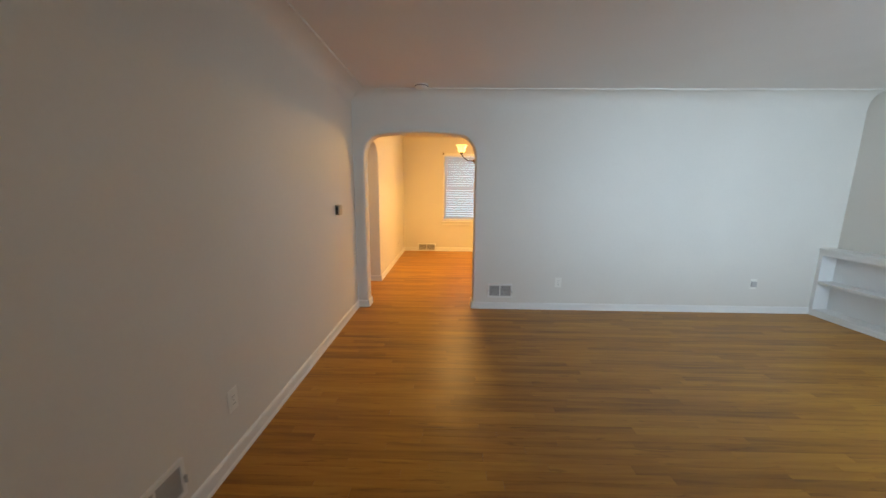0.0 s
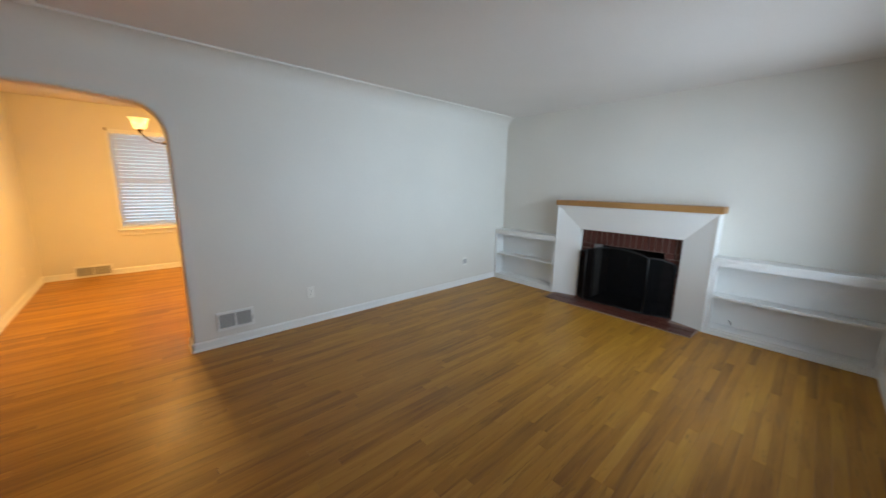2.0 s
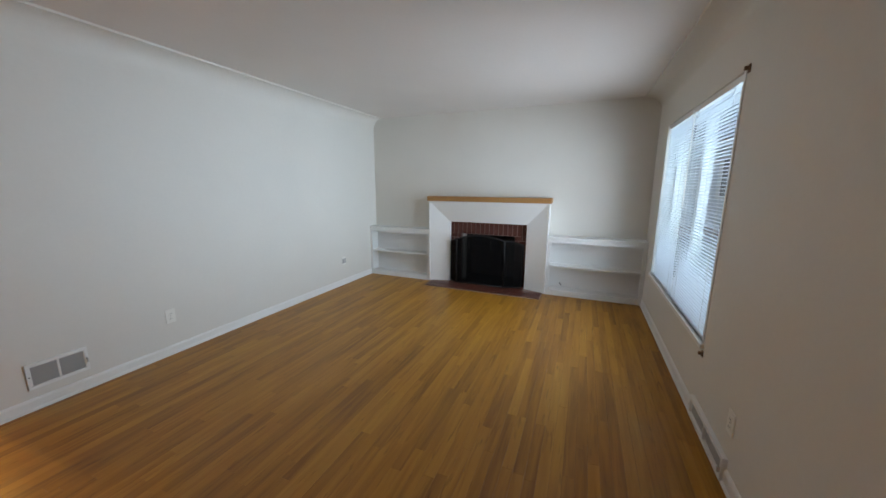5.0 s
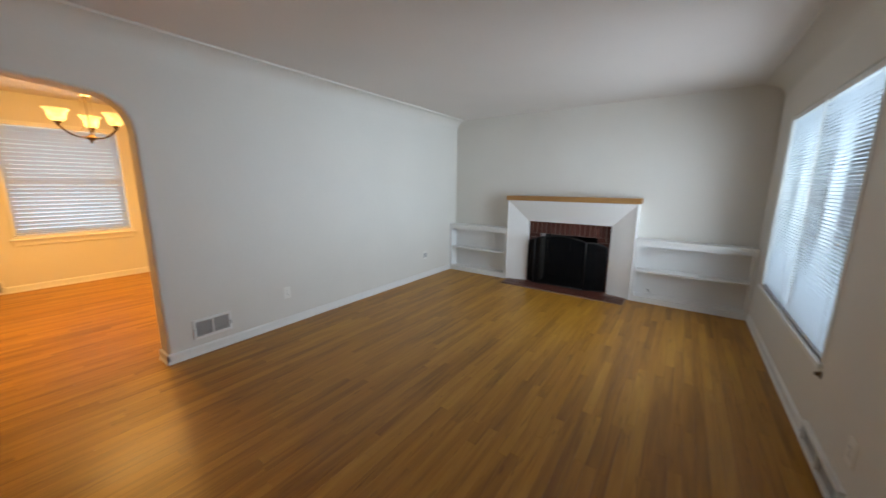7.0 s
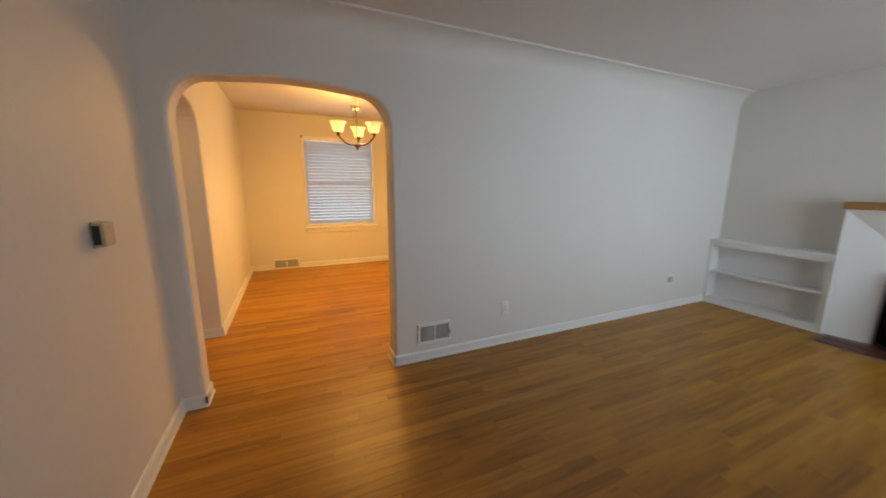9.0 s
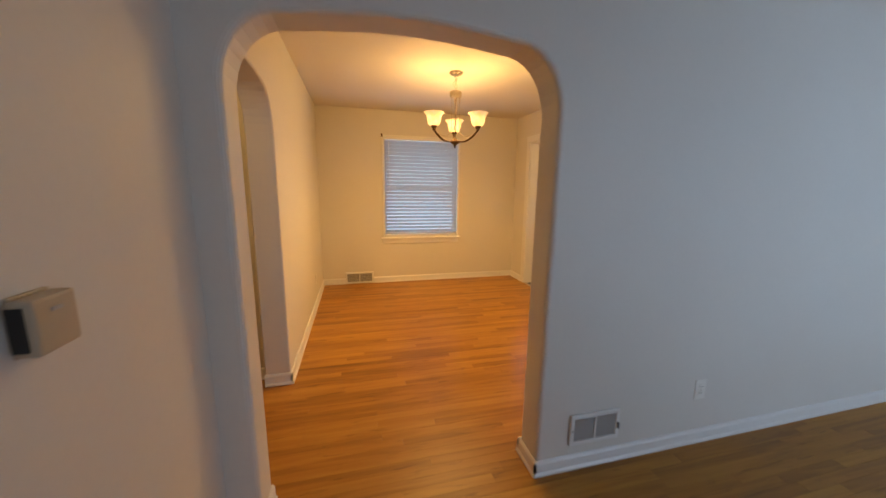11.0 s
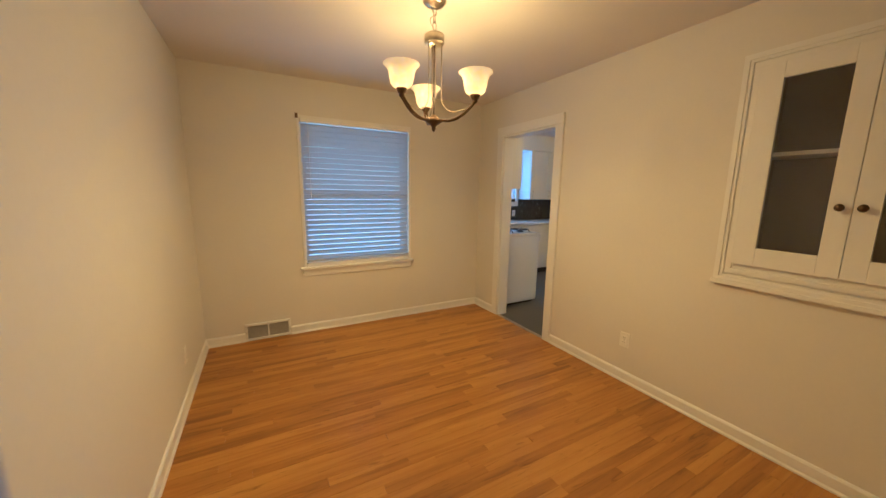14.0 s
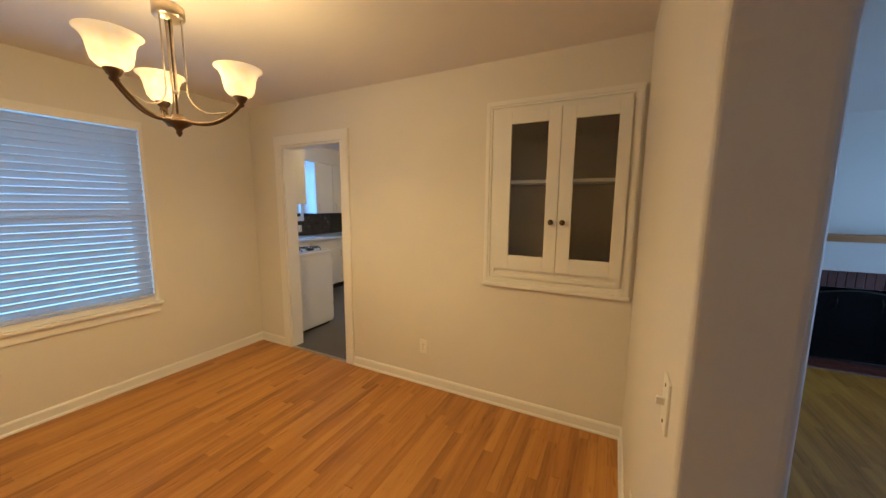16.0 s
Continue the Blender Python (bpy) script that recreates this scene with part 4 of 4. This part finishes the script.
for ang in (76, 199, 315):
    ca, sa = math.cos(radians(ang)), math.sin(radians(ang))

    def at(r, z, off=0.0):
        return (r * ca - off * sa, r * sa + off * ca, z)
    for off in (-0.012, 0.012):
        pts = []
        for i in range(17):
            u = i / 16
            pts.append(at(0.04 + (R - 0.04) * u, 1.820 + 0.088 * u ** 2.2 - 0.012 * math.sin(math.pi * u), off * (1 - 0.4 * u)))
        chp("arm", tube(pts, 0.006, 8), BRONZE)
    pts = []
    for i in range(25):
        u = i / 24
        r = 0.042 + 0.0 * u if u < 0.45 else 0.042 + (R * 0.78 - 0.042) * ((u - 0.45) / 0.55) ** 1.8
        z = 2.225 - 0.62 * u if u < 0.45 else 1.946 - 0.085 * math.sin(math.pi / 2 * min(1, (u - 0.45) / 0.42)) + (0.012 * max(0, (u - 0.87) / 0.13))
        pts.append(at(r, z))
    chp("scroll_rod", tube(pts, 0.0035, 6), NICKEL)
    c = at(R, 0)
    chp("cup", lathe([(0.001, 1.898), (0.010, 1.900), (0.016, 1.908), (0.012, 1.916), (0.020, 1.922), (0.029, 1.940), (0.027, 1.945), (0.001, 1.945)], 20, (c[0], c[1], 0)), BRONZE)
    prof = [(0.024, 1.942), (0.046, 1.948), (0.062, 1.966), (0.069, 1.995), (0.074, 2.025), (0.086, 2.050), (0.106, 2.066),
            (0.1045, 2.0685), (0.084, 2.053), (0.0715, 2.026), (0.0665, 1.996), (0.060, 1.968), (0.045, 1.951), (0.024, 1.945)]
    prof = [(0.004 + r * 0.84, 1.942 + (z - 1.942) * 0.93) for r, z in prof]
    sh = lathe(prof, 32, (c[0], c[1], 0))
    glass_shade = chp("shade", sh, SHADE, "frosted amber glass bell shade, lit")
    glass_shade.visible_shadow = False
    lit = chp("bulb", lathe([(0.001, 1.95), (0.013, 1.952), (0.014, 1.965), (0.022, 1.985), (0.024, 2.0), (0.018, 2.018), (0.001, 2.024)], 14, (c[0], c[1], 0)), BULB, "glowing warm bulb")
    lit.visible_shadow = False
    lamp = new("chandelier_light", bpy.data.lights.new("chandelier_light", "POINT"))
    lamp.data.energy, lamp.data.color, lamp.data.shadow_soft_size = 16, LAMP_COLOR, 0.04
    lamp.location = (CX + c[0], CY + c[1], 2.03)
    # added spot at the bulb, brightens the room below; no separate lamp there
    down = new("chandelier_down_fill", bpy.data.lights.new("chandelier_down_fill", "SPOT"))
    down.data.energy, down.data.color, down.data.shadow_soft_size = 72, LAMP_COLOR, 0.06
    down.data.spot_size, down.data.spot_blend = radians(172), 1.0
    down.matrix_world = look((CX + c[0], CY + c[1], 2.03), (CX + c[0] * 1.4, CY + c[1] * 1.4, 0))

# ---- kitchen ----
st = thing("stove", "white enamel gas stove with black grates", "stove", (2.55, 8.0, 0))
st.scale = (1, 1, 1.025)


def sp(name, bm, mat, label="", smooth=False, parent=None):
    bmesh.ops.translate(bm, vec=(-2.55, -8.0, 0), verts=bm.verts)
    return part(name, bm, mat, parent or st, label, smooth)


sp("body", cube(XK + 0.01, 2.86, 7.635, 8.38, 0.03, 0.875, bevel=0.006), STOVE)
sp("side_panel", cube(XK + 0.03, 2.845, 7.630, 7.6355, 0.06, 0.85, bevel=0.002), STOVE)
sp("cooktop", cube(XK + 0.01, 2.885, 7.628, 8.388, 0.875, 0.908, bevel=0.008), STOVE)
sp("control_panel", prism([(2.86, 0.79), (2.885, 0.80), (2.895, 0.875), (2.86, 0.875)], "y", 7.635, 8.38), STOVE)
sp("oven_door", cube(2.862, 2.884, 7.645, 8.37, 0.24, 0.78, bevel=0.006), STOVE)
sp("drawer_front", cube(2.862, 2.884, 7.645, 8.37, 0.05, 0.225, bevel=0.006), STOVE)
sp("oven_handle", tube([(2.884, 7.70, 0.72), (2.92, 7.70, 0.725), (2.925, 7.72, 0.725), (2.925, 8.29, 0.725), (2.92, 8.31, 0.725), (2.884, 8.31, 0.72)], 0.009), STOVE, smooth=True)
sp("plinth", cube(XK + 0.03, 2.82, 7.66, 8.36, 0.0, 0.03), DARK)
sp("back_guard", cube(XK + 0.004, XK + 0.05, 7.64, 8.376, 0.908, 1.06, bevel=0.006), STOVE)
for yb in (7.82, 8.19):
    for xb in (2.42, 2.70):
        sp("burner", lathe([(0.001, 0.909), (0.05, 0.909), (0.048, 0.918), (0.03, 0.924), (0.001, 0.924)], 16, (xb, yb, 0)), IRON, smooth=True)
        for k in range(4):
            a = math.pi / 4 + k * math.pi / 2
            sp("grate_bar", tube([(xb + 0.02 * math.cos(a), yb + 0.02 * math.sin(a), 0.938), (xb + 0.11 * math.cos(a), yb + 0.11 * math.sin(a), 0.942), (xb + 0.125 * math.cos(a), yb + 0.125 * math.sin(a), 0.909)], 0.006, 6), IRON)
        ring = [(xb + 0.108 * math.cos(2 * math.pi * i / 20), yb + 0.108 * math.sin(2 * math.pi * i / 20), 0.942) for i in range(21)]
        sp("grate_ring", tube(ring, 0.005, 6), IRON, smooth=True)
for k in range(5):
    kn = lathe([(0.001, 0.03), (0.014, 0.028), (0.018, 0.006), (0.02, 0.0), (0.001, 0.0)], 14)
    bmesh.ops.transform(kn, matrix=Matrix.Translation((2.89, 7.74 + k * 0.135, 0.835)) @ pose(0, 0, 0, 0, 82, 0), verts=kn.verts)
    sp("knob", kn, STOVE, smooth=True)


def cabinet(name, label, x0, x1, y0, y1, z0, z1, doors, front, group, toe=0.0):
    """Cabinet unit with a body and flat doors. front: 'S' faces south, 'E' faces east."""
    c = ((x0 + x1) / 2, (y0 + y1) / 2, z0)
    t = thing(name, label, "cabinet", c, group)

    def p(nm, bm, mat, parent=None, smooth=False):
        bmesh.ops.translate(bm, vec=(-c[0], -c[1], -c[2]), verts=bm.verts)
        return part(nm, bm, mat, parent or t, smooth=smooth)
    p("body", cube(x0, x1, y0, y1, z0 + toe, z1, bevel=0.002), CABW)
    if toe:
        p("toe_kick", cube(x0, x1, y0 + 0.06, y1, z0, z0 + toe), DARK)
    if front == "S":
        w = (x1 - x0) / doors
        for i in range(doors):
            a, b = x0 + i * w + 0.004, x0 + (i + 1) * w - 0.004
            if toe:
                p("drawer_front", cube(a, b, y0 - 0.018, y0, z1 - 0.15, z1 - 0.02, bevel=0.003), CABW)
                d = p("door", cube(a, b, y0 - 0.018, y0, z0 + toe + 0.02, z1 - 0.165, bevel=0.003), CABW)
                p("handle", tube([(b - 0.04, y0 - 0.018, z1 - 0.30), (b - 0.04, y0 - 0.04, z1 - 0.29), (b - 0.04, y0 - 0.04, z1 - 0.21), (b - 0.04, y0 - 0.018, z1 - 0.20)], 0.005), NICKEL, d, True)
            else:
                d = p("door", cube(a, b, y0 - 0.018, y0, z0 + 0.006, z1 - 0.006, bevel=0.003), CABW)
                hx = a + 0.05
                p("handle", tube([(hx, y0 - 0.018, z0 + 0.05), (hx, y0 - 0.04, z0 + 0.06), (hx, y0 - 0.04, z0 + 0.15), (hx, y0 - 0.018, z0 + 0.16)], 0.005), NICKEL, d, True)
    return t


cabinet("upper_cabinet", "white painted upper kitchen cabinet with flat doors", 4.03, 4.83, 9.14, YK - 0.002, 1.325, 2.19, 2, "S", "upper cabinets")
cabinet("upper_cabinet", "cream painted upper cabinet above the stove", XK + 0.002, 2.535, 7.655, 8.38, 1.49, 2.30, 1, "E", "upper cabinets")
for x0, x1 in ((XK + 0.68, 3.6), (3.604, 4.3), (4.304, 5.0)):
    cabinet("base_cabinet", "white painted kitchen base cabinet with drawer and door", x0, x1, 8.84, YK - 0.002, 0.0, 0.885, 1, "S", "base cabinets", 0.10)
solo("soffit", cube(XK + 0.001, 5.4, 9.10, YK, 2.191, 2.459), CABW, "cream painted soffit above kitchen cabinets", "soffit", "structure")
solo("worktop", cube(XK + 0.002, 5.38, 8.80, YK - 0.012, 0.886, 0.925, bevel=0.006), COUNTER, "pale grey laminate kitchen worktop", "worktop")
sink = thing("sink", "white sink set in the kitchen worktop", "sink", (3.5, 9.12, 0.925))
rim = bmesh.new()
for a in ((-0.4, 0.4, -0.25, -0.20), (-0.4, 0.4, 0.20, 0.25), (-0.4, -0.35, -0.20, 0.20), (0.35, 0.4, -0.20, 0.20)):
    box(rim, a[0], a[1], a[2], a[3], 0.0005, 0.014)
part("rim", rim, STOVE, sink)
part("basin", cube(-0.35, 0.35, -0.20, 0.20, 0.0005, 0.003), GRILLE, sink)
part("faucet", tube([(0, 0.22, 0.01), (0, 0.22, 0.16), (0, 0.20, 0.20), (0, 0.15, 0.215), (0, 0.06, 0.20), (0, 0.05, 0.17)], 0.011), NICKEL, sink, smooth=True)
splash = thing("backsplash", "dark mosaic tile backsplash above the worktop", "backsplash", (3.5, YK, 0.925), kind="structure")
part("bed", cube(XK - 3.5, 5.38 - 3.5, -0.006, -0.001, 0.001, 0.40), MORTAR, splash).data.materials[0] = DARK
tile_me = mesh_of("tile", cube(-0.0225, 0.0225, -0.011, -0.005, -0.0225, 0.0225, bevel=0.002), MOSAIC)
for i in range(28):
    for j in range(8):
        x = 3.32 + i * 0.049
        if j > 4 and x < 4.04:
            continue
        tl = new("tile", tile_me)
        tl.parent = splash
        tl.location = (x - 3.5, 0, 0.027 + j * 0.049)
outlet((3.93, YK - 0.011, 1.06), "N", "white outlet in the kitchen backsplash")
o3 = (3.5, YK, 1.27)
w3 = thing("window_3", "white framed kitchen window over the sink", "window", o3, kind="structure")
for a in ((2.94, 4.02, 1.19, 1.27), (2.94, 4.02, 2.12, 2.188), (2.94, 3.02, 1.27, 2.12), (3.96, 4.02, 1.27, 2.12)):
    wpart(w3, o3, "casing", cube(a[0], a[1], YK - 0.02, YK - 0.0005, a[2], a[3], bevel=0.003), TRIM)
for a in ((3.02, 3.98, 1.27, 1.31), (3.02, 3.98, 2.08, 2.12), (3.02, 3.06, 1.31, 2.08), (3.94, 3.98, 1.31, 2.08), (3.06, 3.94, 1.68, 1.71)):
    wpart(w3, o3, "window_frame", cube(a[0], a[1], YK + 0.06, YK + 0.10, a[2], a[3], bevel=0.003), TRIM)
g = wpart(w3, o3, "pane", cube(3.06, 3.94, YK + 0.078, YK + 0.082, 1.31, 2.08), GLASS)
g.visible_shadow = False

# ---- floors ----
solo("floor_kitchen", cube(XD + 0.004, 5.45, 5.55, YK + 0.1, -0.1, -0.001), KFLOOR, "dark grey vinyl kitchen floor", "floor", "structure")
sub = bmesh.new()
for a in ((EX0, EX1, -1.1, YS), (XW, XE, YS, YP), (-2.4, XD, YP, 5.47), (XDW, XD, 5.47, YD)):
    box(sub, *a, -0.12, -0.006)
floor = solo("floor", sub, SUBFLOOR, "honey oak strip floor, worn varnish", "floor", "structure")
STRIP = 0.0572
pieces = []
yrow = -1.1
k = 0
while yrow < YD:
    y1 = yrow + STRIP
    if y1 <= YS:
        spans = [(EX0, EX1)]
    elif yrow < YP - 0.02:
        spans = [(XW, XE)] if y1 < YN + 0.03 else [(AX0, AX1)]
        if y1 > 4.02 and y1 < YN:
            spans = [(XW, XE)]
    elif yrow < 5.47:
        spans = [(-2.4, XD)]
    else:
        spans = [(XDW, XD)]
    for s0, s1 in spans:
        x = s0 - random.uniform(0, 0.9)
        while x < s1:
            ln = random.choice((0.42, 0.6, 0.75, 0.9, 1.1, 1.4))
            pieces.append((max(x, s0), min(x + ln, s1), yrow, y1))
            x += ln
    yrow = y1
pieces = [p for p in pieces if p[1] - p[0] > 0.03]


def near(p):
    cx, cy = (p[0] + p[1]) / 2, (p[2] + p[3]) / 2
    return min(abs(cy - 2.3) * 0.7 + abs(cx - 1.1), abs(cy - 5.4) + abs(cx - 0.5))


pieces.sort(key=near)
cache = {}
for x0, x1, y0, y1 in pieces[:300]:
    key = round(x1 - x0, 2)
    if key not in cache:
        h = key / 2
        cache[key] = mesh_of("plank", cube(-h + 0.0003, h - 0.0003, -STRIP / 2 + 0.00035, STRIP / 2 - 0.00035, -0.006, 0), OAK_PIECE)
    pl = new("plank", cache[key])
    pl.parent = floor
    pl.location = ((x0 + x1) / 2, (y0 + y1) / 2, random.uniform(-0.0002, 0.0002))
verts, faces = [], []
for x0, x1, y0, y1 in pieces[300:]:
    b = len(verts)
    z = random.uniform(-0.0002, 0.0002)
    verts += [(x, y, zz) for zz in (-0.006, z) for x, y in ((x0 + 0.0003, y0 + 0.00035), (x1 - 0.0003, y0 + 0.00035), (x1 - 0.0003, y1 - 0.00035), (x0 + 0.0003, y1 - 0.00035))]
    faces += [(b + 4, b + 5, b + 6, b + 7)] + [(b + i, b + (i + 1) % 4, b + 4 + (i + 1) % 4, b + 4 + i) for i in range(4)]
me = bpy.data.meshes.new("planks")
me.from_pydata(verts, [], faces)
me.materials.append(OAK_REST)
rest = new("planks", me)
rest.parent = floor
tagged(rest, kind="stuff")

# ---- outside ----
solo("ground", cube(-200, 200, -200, 200, -0.6, -0.5), LAWN, "dull green lawn around the house", "ground", "structure")


def window_of(house, x, y, z, w, h):
    """Sash window on the west face of a house: frame bars and a dark pane."""
    frame_part = part("window", cube(x - 0.05, x + 0.02, y - w / 2 - 0.1, y + w / 2 + 0.1, z + h, z + h + 0.12), TRIM, house)
    for a in ((y - w / 2 - 0.1, y - w / 2, z, z + h), (y + w / 2, y + w / 2 + 0.1, z, z + h), (y - w / 2 - 0.1, y + w / 2 + 0.1, z - 0.12, z), (y - w / 2, y + w / 2, z + h * 0.48, z + h * 0.52)):
        part("frame_bar", cube(x - 0.045, x + 0.02, *a), TRIM, frame_part)
    part("pane", cube(x - 0.012, x + 0.018, y - w / 2, y + w / 2, z, z + h), DARK, frame_part)


HX, HY0, HY1, HZ = 15.0, -9.5, -1.8, 2.9
house = thing("house", "pale blue-grey clapboard neighbour house with white trim", "house", (0, 0, -0.5))
part("foundation", cube(HX + 0.03, HX + 9, HY0 + 0.03, HY1 - 0.03, 0, 0.45), MORTAR, house)
boards = bmesh.new()
zb = 0.45
while zb < HZ + 0.5:
    boards_top = zb + 0.15
    merge(boards, prism([(HX - 0.03, zb), (HX + 0.1, zb), (HX + 0.1, boards_top), (HX - 0.008, boards_top)], "y", HY0, HY1))
    zb = boards_top
part("wall", boards, SIDING, house)
part("wall", cube(HX + 0.1, HX + 9, HY0 + 0.01, HY1 - 0.01, 0.45, HZ + 0.5), SIDING, house)
part("roof", prism([(HX - 0.5, HZ + 0.5), (HX + 4.5, HZ + 3.1), (HX + 9.5, HZ + 0.5), (HX + 9.5, HZ + 0.38), (HX - 0.5, HZ + 0.38)], "y", HY0 - 0.4, HY1 + 0.4), ROOF, house)
part("fascia", cube(HX - 0.53, HX - 0.5, HY0 - 0.4, HY1 + 0.4, HZ + 0.34, HZ + 0.55), TRIM, house)
for yw in (-7.4, -3.8):
    window_of(house, HX - 0.03, yw, 1.55, 1.0, 1.3)
